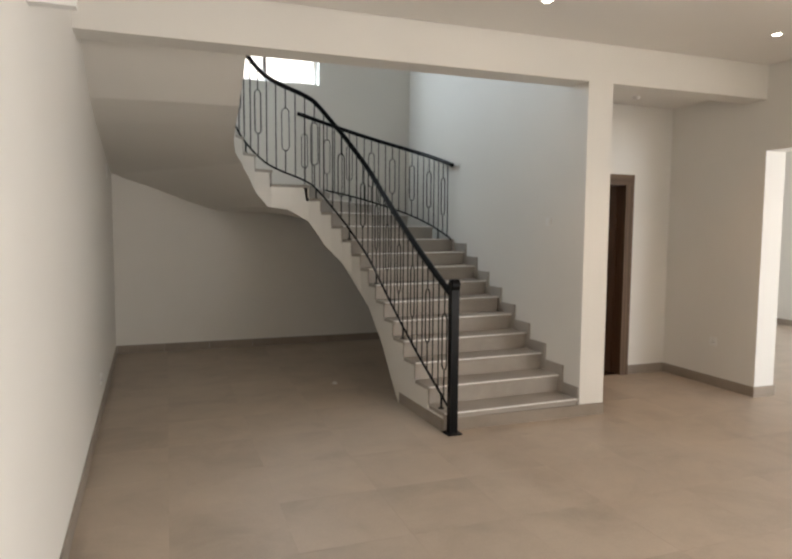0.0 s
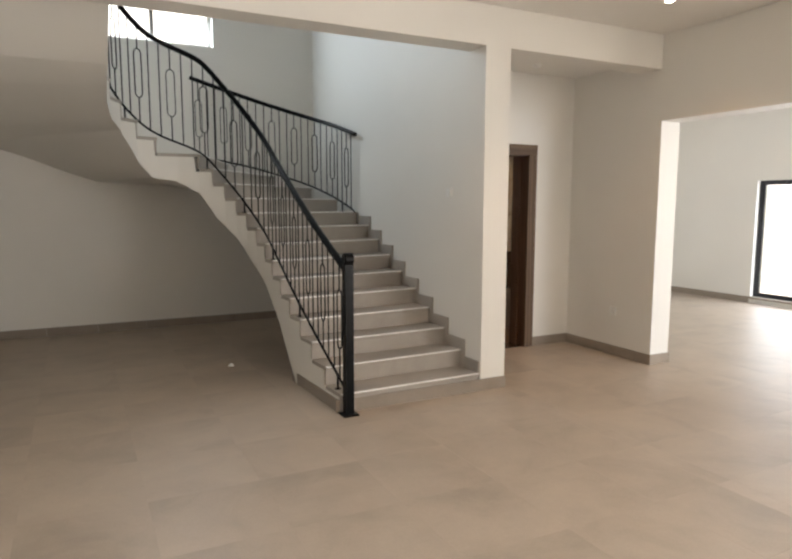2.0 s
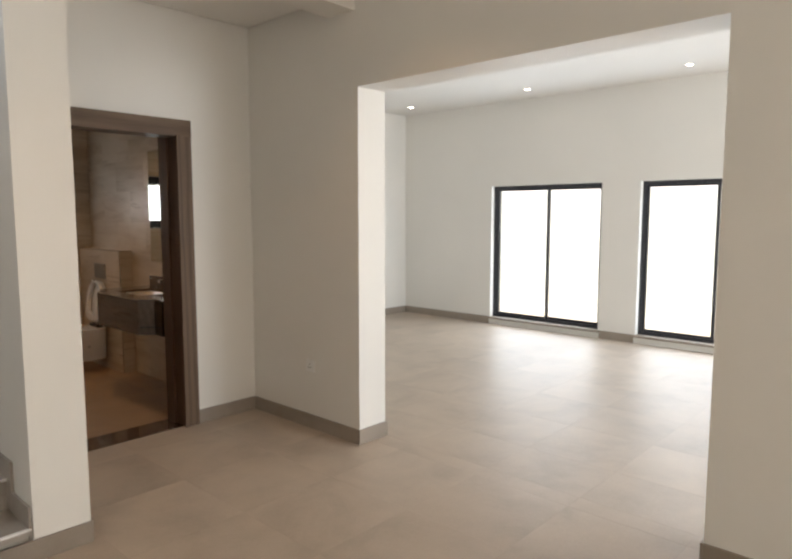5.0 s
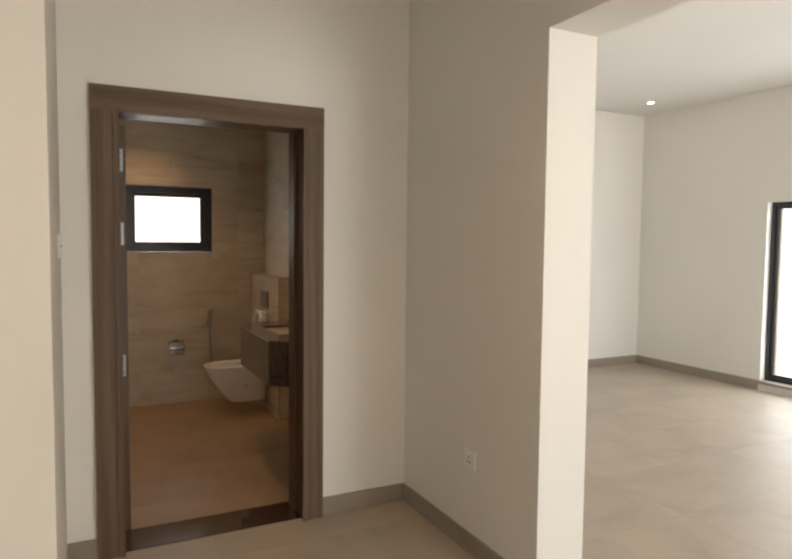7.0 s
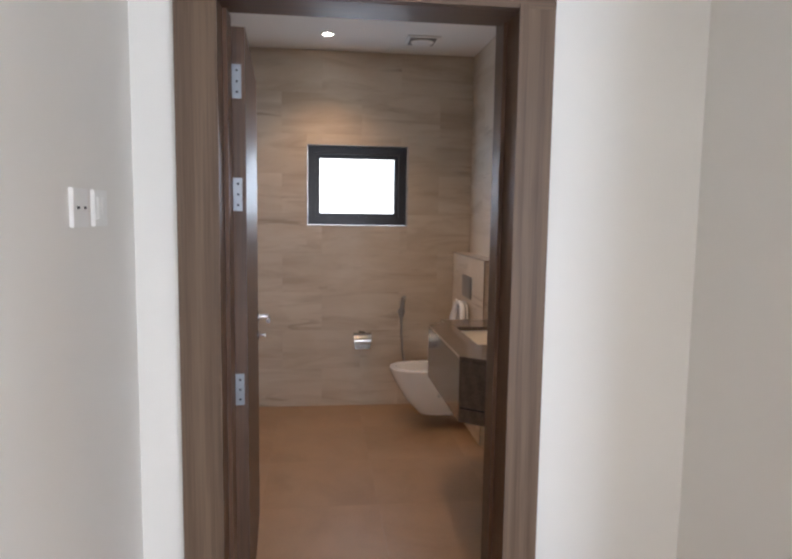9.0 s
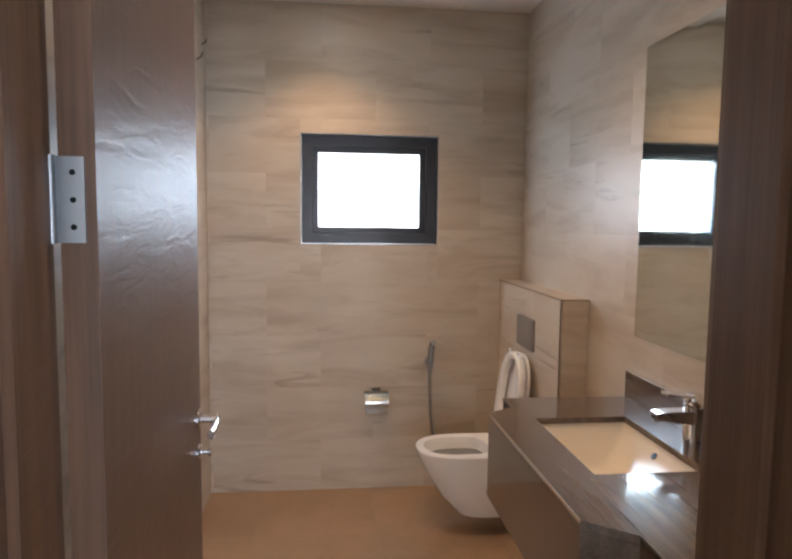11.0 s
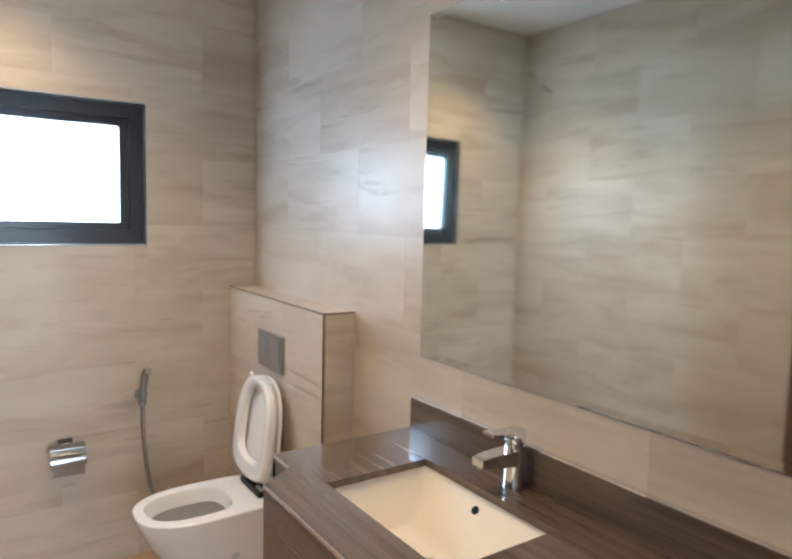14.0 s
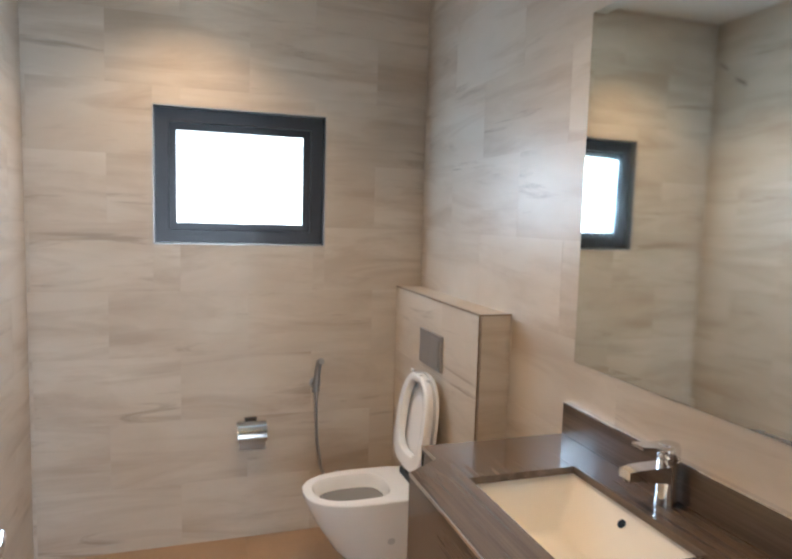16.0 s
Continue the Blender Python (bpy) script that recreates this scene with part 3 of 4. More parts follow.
# ---- windows ----
def frame_bars(parent, name, u0, u1, z0, z1, w, d0, d1, axis, mat, label=""):
    """Four bars round an opening in a wall that runs along x or y."""
    for a, b, c, e in ((u0, u1, z0, z0 + w), (u0, u1, z1 - w, z1), (u0, u0 + w, z0 + w, z1 - w), (u1 - w, u1, z0 + w, z1 - w)):
        cuboid(name, (a, b, d0, d1, c, e) if axis == "x" else (d0, d1, a, b, c, e), mat, parent, label, 0.003)


def pane(parent, u0, u1, z0, z1, d, axis):
    ob = cuboid("pane", (u0, u1, d, d + 0.006, z0, z1) if axis == "x" else (d, d + 0.006, u0, u1, z0, z1), GLASS, parent, "clear glass pane", 0)
    ob.visible_shadow = False
    return ob


for i, (y0, y1) in enumerate(LW):
    win = thing("window_%d" % (i + 1), "low sliding window with a dark grey aluminium frame", "window", (10.25, (y0 + y1) / 2, LZ0))
    win["kind"] = "structure"
    frame_bars(win, "window_frame", y0, y1, LZ0, LZ1, 0.04, 10.2, 10.3, "y", ALU)
    ym = (y0 + y1) / 2 - 0.02
    for a, b, d in ((y0 + 0.04, ym + 0.022, 10.255), (ym - 0.022, y1 - 0.04, 10.215)):
        frame_bars(win, "sash", a, b, LZ0 + 0.04, LZ1 - 0.04, 0.03, d, d + 0.035, "y", ALU)
        pane(win, a + 0.03, b - 0.03, LZ0 + 0.08, LZ1 - 0.08, d + 0.015, "y")
    cuboid("window_sill", (10.09, 10.2, y0 - 0.02, y1 + 0.02, LZ0 - 0.025, LZ0 + 0.002), SKIRT, win, "taupe porcelain sill", 0.003)

win = thing("window_3", "high stair window with a pale frame and one mullion", "window", (1.47, 8.7, SW[2]))
win["kind"] = "structure"
frame_bars(win, "window_frame", SW[0], SW[1], SW[2], SW[3], 0.045, 8.66, 8.72, "x", PLASTIC)
cuboid("mullion", (1.455, 1.5, 8.66, 8.72, SW[2] + 0.045, SW[3] - 0.045), GREYPLASTIC, win, "grey mullion", 0.003)
pane(win, SW[0] + 0.04, 1.46, SW[2] + 0.04, SW[3] - 0.04, 8.69, "x")
pane(win, 1.495, SW[1] - 0.04, SW[2] + 0.04, SW[3] - 0.04, 8.69, "x")

win = thing("window_4", "small bathroom window with a thick dark grey frame", "window", (4.576, 8.6, BW[2]))
win["kind"] = "structure"
frame_bars(win, "window_frame", BW[0] + 0.004, BW[1] - 0.004, BW[2] + 0.004, BW[3] - 0.004, 0.058, 8.565, 8.66, "x", ALU)
frame_bars(win, "sash", BW[0] + 0.062, BW[1] - 0.062, BW[2] + 0.062, BW[3] - 0.062, 0.032, 8.6, 8.65, "x", ALU)
pane(win, BW[0] + 0.085, BW[1] - 0.085, BW[2] + 0.085, BW[3] - 0.085, 8.62, "x")
frame_bars(win, "trim", BW[0] - 0.004, BW[1] + 0.004, BW[2] - 0.004, BW[3] + 0.004, 0.005, 8.535, 8.564, "x", STEEL, "thin polished metal edge trim")
cuboid("latch", (4.30, 4.40, 8.552, 8.5645, BW[2] + 0.03, BW[2] + 0.045), ALU, win, "slim latch", 0.003)

# unseen glazing, added as an opening for the main hall lamp
win = thing("unseen_door", "unseen glazed doors in the hall wall, added to let daylight in", "door", (5.65, -1.85, 0.1))
win["kind"] = "structure"
frame_bars(win, "door_frame", -3.25, -0.45, 0.1, 2.45, 0.06, 5.6, 5.68, "y", ALU)
for a in (-3.19, -2.297, -1.403):
    frame_bars(win, "sash", a, a + 0.893, 0.16, 2.39, 0.05, 5.62, 5.66, "y", ALU)
    pane(win, a + 0.045, a + 0.848, 0.2, 2.35, 5.64, "y")
# not a known window: added so its lamp fills the living room
win = thing("window_5", "unseen wide living room window with a dark grey frame, added for fill light", "window", (7.95, -2.1, 0.2))
win["kind"] = "structure"
frame_bars(win, "window_frame", 6.6, 9.3, 0.2, 2.4, 0.05, -2.15, -2.07, "x", ALU)
cuboid("mullion", (7.92, 7.98, -2.15, -2.07, 0.25, 2.35), ALU, win, "", 0.003)
pane(win, 6.64, 7.93, 0.24, 2.36, -2.11, "x")
pane(win, 7.97, 9.26, 0.24, 2.36, -2.11, "x")

# unseen opening, placed where its lamp reaches the bathroom niche
win = thing("window_6", "unseen hall window with a dark grey frame, added to light the niche", "window", (4.6, -4.1, 0.3))
win["kind"] = "structure"
frame_bars(win, "window_frame", 4.0, 5.2, 0.3, 2.3, 0.05, -4.15, -4.07, "x", ALU)
pane(win, 4.04, 5.16, 0.34, 2.26, -4.11, "x")

# ---- bathroom door ----
DX0, DX1, DH = 3.995, 4.885, 2.085
door = thing("door_1", "open dark walnut bathroom door in a wide brown frame", "door", (4.44, 5.7, 0))
door["kind"] = "structure"
for side, (a, b) in (("l", (3.88, DX0)), ("r", (DX1, 4.992))):
    inner = b if side == "l" else a
    bm = bmesh.new()
    box(bm, a, b, NICHE - 0.022, NICHE, 0.0, 2.2)
    soften(bm, 0.004)
    casing = part("casing", bm, FRAMEWOOD, door, "flat brown wood casing", True)
    s = -1 if side == "l" else 1
    x0, x1 = sorted((inner + s * 0.02, inner - s * 0.006))
    cuboid("casing_bead", (x0, x1, NICHE - 0.03, NICHE - 0.0225, 0.0, DH + 0.012), FRAMEWOOD, casing, "", 0.003)
    x0, x1 = sorted((inner + s * 0.09, inner))
    cuboid("jamb", (x0, x1, NICHE + 0.001, 5.835, 0.0, DH + 0.05), LEAFWOOD, door, "dark glossy jamb lining", 0.003)
    x0, x1 = sorted((inner, inner - s * 0.014))
    cuboid("door_stop", (x0, x1, 5.70, 5.79, 0.0, DH), LEAFWOOD, door, "", 0.003)
cuboid("casing", (3.88, 4.992, NICHE - 0.024, NICHE, DH + 0.001, 2.2), HEADWOOD, door, "flat brown wood casing", 0.004)
cuboid("jamb", (DX0, DX1, NICHE + 0.001, 5.745, DH, DH + 0.05), HEADJAMB, door, "dark glossy jamb lining", 0.003)
cuboid("rebate", (DX0, DX1, 5.7455, 5.835, DH + 0.036, DH + 0.05), HEADJAMB, door, "", 0.002)
cuboid("casing", (3.88, DX0 - 0.002, 5.8365, 5.848, BZ, 2.18), FRAMEWOOD, door, "flat brown wood casing", 0.004)
cuboid("casing", (DX1 + 0.002, 4.992, 5.8365, 5.848, BZ, 2.18), FRAMEWOOD, door, "flat brown wood casing", 0.004)
cuboid("casing", (DX0 - 0.002, DX1 + 0.002, 5.8365, 5.848, DH + 0.037, 2.18), HEADWOOD, door, "flat brown wood casing", 0.004)
cuboid("threshold", (3.9, 4.98, 5.6, 5.835, -0.05, 0.004), SILLWOOD, door, "polished dark brown threshold", 0.003)
LX0, LX1, LY0, LY1 = 3.999, 4.044, 5.858, 6.74
bm = bmesh.new()
box(bm, LX0, LX1, LY0, LY1, BZ + 0.012, DH - 0.01)
soften(bm, 0.003)
leaf = part("door_leaf", bm, LEAFWOOD, door, "dark glossy walnut leaf standing open", True)
for z in (1.90, 1.53, 0.86):
    bm = bmesh.new()
    box(bm, LX0 - 0.006, LX0 + 0.032, LY0 - 0.0045, LY0 - 0.0005, z - 0.055, z + 0.055)
    soften(bm, 0.0012)
    hinge = part("hinge", bm, HINGE, leaf, "pale steel butt hinge", True)
    bm = bmesh.new()
    tube(bm, [(LX0 - 0.008, LY0 - 0.007, z - 0.056), (LX0 - 0.008, LY0 - 0.007, z + 0.056)], 0.007, 10)
    part("hinge_pin", bm, HINGE, leaf, "", True)
    for dz in (-0.035, 0.0, 0.035):
        bm = bmesh.new()
        lathe(bm, [(0.004, 0), (0.004, 0.001)], pose(LX0 + 0.018, LY0 - 0.0046, z + dz, 90, 0, 0), 8)
        part("screw", bm, BLACK, leaf)
HY, HZ = 6.67, 0.985
for s in (1, -1):
    fx = LX1 if s > 0 else LX0
    bm = bmesh.new()
    lathe(bm, [(0.0255, 0), (0.0255, 0.008), (0.022, 0.011), (0.011, 0.012), (0.0105, 0.055)], pose(fx, HY, HZ, 0, 90 * s, 0), 20)
    part("handle_rose", bm, CHROME, leaf, "round polished rose", True)
    bm = bmesh.new()
    x = fx + s * 0.052
    tube(bm, [(x, HY + 0.012, HZ), (x + s * 0.004, HY - 0.02, HZ), (x + s * 0.004, HY - 0.07, HZ - 0.001), (x, HY - 0.125, HZ - 0.003)], 0.0105, 12, (0.0095, 0.012))
    part("door_handle", bm, CHROME, leaf, "polished lever handle", True)
    bm = bmesh.new()
    lathe(bm, [(0.022, 0), (0.022, 0.007), (0.018, 0.01), (0.006, 0.011), (0.006, 0.028), (0.012, 0.03), (0.012, 0.036)], pose(fx, HY, HZ - 0.09, 0, 90 * s, 0), 18)
    part("thumb_turn", bm, CHROME, leaf, "", True)

SWING = Matrix.Translation((LX1, LY0, 0)) @ pose(0, 0, 0, 0, 0, 3.2) @ Matrix.Translation((-LX1, -LY0, 0))
leaf.matrix_basis = SWING


# ---- bathroom fittings ----
def oval_ring(cx, cy, z, a0, a1, b, n=36, sq=2.5):
    """A D-shaped outline along x: a0 to the rear, a1 to the nose, b half wide."""
    pts = []
    for j in range(n):
        t = 2 * math.pi * j / n
        c, s = math.cos(t), math.sin(t)
        p = 2 / sq if c < 0 else 2 / 4.5
        q = 2 / sq
        u = math.copysign(abs(c) ** p, c)
        v = math.copysign(abs(s) ** q, s)
        pts.append(Vector((cx + (a0 if c > 0 else a1) * u, cy + b * v, z)))
    return pts


TX, TY, RIM = 5.05, 8.005, 0.405
toilet = thing("toilet", "white wall-hung ceramic toilet with raised seat", "toilet", (5.3, TY, 0.08))
bm = bmesh.new()
rings = [oval_ring(5.14, TY, 0.075, 0.185, 0.10, 0.10), oval_ring(5.12, TY, 0.085, 0.205, 0.14, 0.125), oval_ring(5.09, TY, 0.17, 0.235, 0.19, 0.15), oval_ring(5.07, TY, 0.29, 0.255, 0.245, 0.168),
         oval_ring(5.05, TY, 0.385, 0.275, 0.268, 0.178), oval_ring(5.05, TY, RIM - 0.004, 0.275, 0.27, 0.18), oval_ring(5.05, TY, RIM, 0.273, 0.266, 0.176),
         oval_ring(4.985, TY, RIM, 0.155, 0.165, 0.126), oval_ring(4.985, TY, RIM - 0.012, 0.15, 0.16, 0.12), oval_ring(4.99, TY, 0.36, 0.14, 0.152, 0.112),
         oval_ring(5.0, TY, 0.28, 0.11, 0.11, 0.085), oval_ring(5.02, TY, 0.235, 0.06, 0.06, 0.05)]
loft(bm, rings)
part("bowl", bm, CERAMIC, toilet, "", True)
bm = bmesh.new()
loft(bm, [oval_ring(4.99, TY, 0.345, 0.136, 0.148, 0.109), oval_ring(4.99, TY, 0.35, 0.137, 0.149, 0.11)])
part("water", bm, plain("water", (0.2, 0.19, 0.17), 0.03, 0, 0, 0), toilet, "still water")
HX = 5.245


def raised(p, tilt, lift=0.0):
    """Stands a flat outline up about the hinge line at the back of the bowl."""
    a = radians(tilt)
    u = HX - p.x
    return Vector((HX + u * math.cos(a) + lift * math.sin(a), p.y, RIM + 0.03 + u * math.sin(a) - lift * math.cos(a)))


def standing_slab(bm, outer, tilt, l0, l1, hole=None):
    if hole is None:
        loft(bm, [[raised(p, tilt, l0) for p in outer], [raised(p, tilt, l1) for p in outer]])
    else:
        mid = (l0 + l1) / 2
        ox, oy = sum(p.x for p in outer) / len(outer), TY

        def eased(ring, f):
            return [Vector((ox + (p.x - ox) * f, oy + (p.y - oy) * f, p.z)) for p in ring]

        rows = [(eased(outer, 0.95), l0), (eased(outer, 0.985), l0 + 0.005), (outer, mid), (outer, l1), (hole, l1), (hole, mid), (eased(hole, 1.06), l0 + 0.003), (eased(hole, 1.14), l0), (eased(outer, 0.95), l0)]
        loft(bm, [[raised(p, tilt, h) for p in ring] for ring, h in rows], False)


bm = bmesh.new()
standing_slab(bm, oval_ring(5.05, TY, 0, 0.18, 0.245, 0.18), 83, 0.0, 0.012)
part("lid", bm, CERAMIC, toilet, "white lid standing open", True)
bm = bmesh.new()
standing_slab(bm, oval_ring(5.05, TY, 0, 0.17, 0.243, 0.178), 83, -0.042, -0.012, oval_ring(5.03, TY, 0, 0.12, 0.18, 0.115))
seat = part("seat", bm, CERAMIC, toilet, "white ring seat standing open", True)
for dy in (-0.075, 0.075):
    bm = bmesh.new()
    lathe(bm, [(0.016, 0), (0.016, 0.012), (0.011, 0.014), (0.011, 0.034)], pose(HX + 0.012, TY + dy, RIM), 16)
    part("seat_hinge", bm, CHROME, toilet, "", True)
    bm = bmesh.new()
    tube(bm, [(HX + 0.0, TY + dy - 0.025, RIM + 0.025), (HX + 0.0, TY + dy + 0.025, RIM + 0.025)], 0.012, 10)
    part("seat_pivot", bm, CHROME, toilet, "", True)
cuboid("hinge_block", (HX - 0.018, HX + 0.03, TY - 0.1, TY + 0.1, RIM + 0.001, RIM + 0.028), BLACK, toilet, "dark hinge block", 0.004)
for dy in (-0.1, -0.02, 0.06):
    bm = bmesh.new()
    p = raised(Vector((5.03 - 0.22, TY + dy * 1.2, 0)), 83, -0.034)
    box(bm, p.x - 0.005, p.x + 0.004, p.y - 0.012, p.y + 0.012, p.z - 0.006, p.z + 0.006)
    part("buffer", bm, PLASTIC, seat)
bm = bmesh.new()
lathe(bm, [(0.016, 0), (0.016, 0.001)], pose(5.11, TY - 0.166, 0.235, 100, 0, 0), 20)
part("maker_mark", bm, plain("mark_grey", (0.6, 0.6, 0.59), 0.3), toilet, "faint round printed mark")

cistern = thing("cistern_box", "low tiled cistern box with metal edge trim", "cistern", (5.4, 8.06, BZ))
CX, CY0, CH = 5.332, 7.578, 1.185
cuboid("cistern_core", (CX + 0.008, BX1 - 0.001, CY0 + 0.008, NORTH - 0.009, BZ, CH - 0.008), BATHGROUT, cistern, "", 0)
zs = [BZ, 0.27, 0.57, 0.87, CH - 0.002]
for za, zb in zip(zs, zs[1:]):
    for ya, yb in ((CY0 + 0.006, 7.93), (7.93, 8.535)) if zs.index(za) % 2 else ((CY0 + 0.006, 8.23), (8.23, 8.535)):
        cuboid("tile", (CX, CX + 0.008, ya + 0.0003, yb - 0.0003, za + 0.0003, zb - 0.0005), TILE, cistern, "", 0.0005)
    cuboid("tile", (CX + 0.009, BX1 - 0.001, CY0, CY0 + 0.008, za + 0.0003, zb - 0.0005), TILE, cistern, "", 0.0005)
for ya, yb in ((CY0 + 0.009, 8.05), (8.05, 8.535)):
    cuboid("tile", (CX + 0.009, BX1 - 0.001, ya + 0.0003, yb - 0.0003, CH - 0.008, CH), TILE, cistern, "", 0.0005)
EDGE = plain("bronze_trim", (0.3, 0.235, 0.17), 0.35, 0.5)
cuboid("edge_trim", (CX - 0.002, CX + 0.008, CY0 - 0.002, 8.536, CH - 0.003, CH + 0.003), EDGE, cistern, "dark metal edge trim", 0.001)
cuboid("edge_trim", (CX - 0.002, CX + 0.003, CY0 - 0.002, CY0 + 0.003, BZ, CH - 0.004), EDGE, cistern, "dark metal edge trim", 0.001)
cuboid("edge_trim", (CX + 0.008, BX1 - 0.001, CY0 - 0.002, CY0 + 0.007, CH - 0.003, CH + 0.003), EDGE, cistern, "dark metal edge trim", 0.001)
flush = thing("flush_plate", "satin grey dual flush plate on the cistern box", "flush plate", (CX, 8.03, 0.9))
cuboid("plate", (CX - 0.012, CX - 0.0005, 7.905, 8.15, 0.895, 1.045), GREYPLASTIC, flush, "", 0.004)
cuboid("button", (CX - 0.0145, CX - 0.0125, 7.922, 8.031, 0.91, 1.03), GREYPLASTIC, flush, "", 0.003)
cuboid("button", (CX - 0.0145, CX - 0.0125, 8.033, 8.134, 0.91, 1.03), GREYPLASTIC, flush, "", 0.003)

holder = thing("paper_holder", "chrome toilet paper holder with a curved cover", "paper holder", (4.62, NORTH - 0.01, 0.5))
PX, PZ = 4.617, 0.5
cuboid("wall_plate", (PX - 0.028, PX + 0.028, NORTH - 0.022, NORTH - 0.0095, PZ + 0.012, PZ + 0.066), SHADED_CHROME, holder, "", 0.003)
bm = bmesh.new()
arc = [(NORTH - 0.075 + 0.062 * math.cos(a), PZ + 0.0 + 0.062 * math.sin(a)) for a in np.linspace(0.35, math.pi + 0.25, 14)]
arc2 = [(NORTH - 0.075 + 0.0595 * math.cos(a), PZ + 0.0 + 0.0595 * math.sin(a)) for a in np.linspace(math.pi + 0.25, 0.35, 14)]
loft(bm, [[Vector((x, y, z)) for y, z in arc + arc2] for x in (PX - 0.066, PX + 0.066)])
part("cover", bm, SHADED_CHROME, holder, "curved chrome cover", True)
bm = bmesh.new()
tube(bm, [(PX + 0.05, NORTH - 0.02, PZ + 0.03), (PX + 0.05, NORTH - 0.06, PZ), (PX + 0.05, NORTH - 0.075, PZ - 0.02), (PX - 0.06, NORTH - 0.075, PZ - 0.02)], 0.006, 10)
part("bar", bm, SHADED_CHROME, holder, "", True)
bm = bmesh.new()
box(bm, PX - 0.06, PX + 0.06, NORTH - 0.128, NORTH - 0.118, PZ - 0.055, PZ - 0.005)
soften(bm, 0.002)
part("flap", bm, SHADED_CHROME, holder, "", True)

spray = thing("bidet_spray", "chrome hand spray hanging on its hose", "bidet spray", (4.93, NORTH - 0.01, 0.3))
SX, SZ = 4.93, 0.815
bm = bmesh.new()
lathe(bm, [(0.028, 0), (0.028, 0.008), (0.018, 0.012), (0.016, 0.05)], pose(SX - 0.006, NORTH - 0.0095, SZ - 0.1, 90, 0, 0), 18)
part("bracket", bm, STEEL, spray, "", True)
bm = bmesh.new()
tube(bm, [(SX - 0.008, NORTH - 0.05, SZ - 0.125), (SX - 0.005, NORTH - 0.05, SZ - 0.07), (SX, NORTH - 0.052, SZ - 0.02), (SX + 0.004, NORTH - 0.062, SZ + 0.012), (SX + 0.008, NORTH - 0.09, SZ + 0.022)], 0.0155, 12)
part("spray_head", bm, STEEL, spray, "", True)
bm = bmesh.new()
lathe(bm, [(0.006, 0), (0.019, 0.006), (0.019, 0.016), (0.012, 0.02)], pose(SX - 0.008, NORTH - 0.05, SZ - 0.14), 14)
part("valve", bm, STEEL, spray, "", True)
bm = bmesh.new()
tube(bm, [(SX - 0.008, NORTH - 0.05, SZ - 0.13), (SX - 0.006, NORTH - 0.048, 0.56), (SX + 0.004, NORTH - 0.045, 0.42), (SX + 0.022, NORTH - 0.042, 0.30), (SX + 0.06, NORTH - 0.04, 0.2), (SX + 0.1, NORTH - 0.03, 0.22), (SX + 0.115, NORTH - 0.0095, 0.26)], 0.0085, 10)
part("hose", bm, STEEL, spray, "flexible metal hose", True)

# vanity: boxed wood-look body with clipped corners, sunk basin, upstand
VY0, VY1, VX, VT, VB = 6.05, 7.19, 4.88, 0.875, 0.59
vanity = thing("vanity_counter", "dark brown wood-look washbasin counter hung on the wall", "vanity", (5.2, 6.62, VB))
EAR = VX + 0.098
outline = [(BX1 - 0.001, VY0), (EAR, VY0), (EAR, VY0 + 0.125), (VX, VY0 + 0.2), (VX, VY1 - 0.172), (EAR, VY1 - 0.105), (EAR, VY1), (BX1 - 0.001, VY1)]
BAS = (5.018, 5.323, 6.487, 6.95)
b0, b1, c0, c1 = BAS


def slab(name, pts, label=""):
    bm = bmesh.new()
    prism(bm, pts, VT - 0.02, VT)
    soften(bm, 0.0015, 1)
    return part(name, bm, COUNTER, vanity, label)


# the top is pieced round the basin: a front band, two ends and the strip behind
slab("front_band", outline[3:5] + [(EAR, VY1 - 0.105), (b0 - 0.001, VY1 - 0.105), (b0 - 0.001, VY0 + 0.125), (EAR, VY0 + 0.125)], "front band with the grain along its length")
slab("worktop", [(EAR, VY0), (BX1 - 0.001, VY0), (BX1 - 0.001, c0), (b0, c0), (b0, VY0 + 0.1245), (EAR, VY0 + 0.1245)], "polished brown wood-look slab")
slab("worktop", [(b0, c1), (BX1 - 0.001, c1), (BX1 - 0.001, VY1), (EAR, VY1), (EAR, VY1 - 0.1045), (b0, VY1 - 0.1045)], "polished brown wood-look slab")
slab("worktop", [(b1, c0 + 0.0005), (BX1 - 0.001, c0 + 0.0005), (BX1 - 0.001, c1 - 0.0005), (b1, c1 - 0.0005)], "polished brown wood-look slab")
for (xa, ya), (xb, yb) in zip(outline, outline[1:]):
    d = Vector((xb - xa, yb - ya)).normalized()
    n = Vector((-d.y, d.x)) * 0.018
    if n.dot(Vector((5.3 - xa, 6.62 - ya))) < 0:
        n = -n
    bm = bmesh.new()
    prism(bm, [(xa, ya), (xb, yb), (xb + n.x, yb + n.y), (xa + n.x, ya + n.y)], VB, VT - 0.021)
    part("apron_panel", bm, COUNTER, vanity)
    if abs(d.x) > 0.3:
        continue
    bm = bmesh.new()
    e = n * 0.09
    prism(bm, [(xa - e.x, ya - e.y), (xb - e.x, yb - e.y), (xb + e.x, yb + e.y), (xa + e.x, ya + e.y)], VT - 0.007, VT + 0.0012)
    part("edge_strip", bm, CHROME, vanity, "thin bright metal edge strip")
bm = bmesh.new()
prism(bm, [(x + (0.02 if x < BX1 - 0.05 else 0), y + (0.02 if y < 6.62 else -0.02)) for x, y in outline], VB + 0.005, VB + 0.02)
part("underside", bm, COUNTER, vanity)
# no recess here: black strips draw the shade of the gap
bm = bmesh.new()
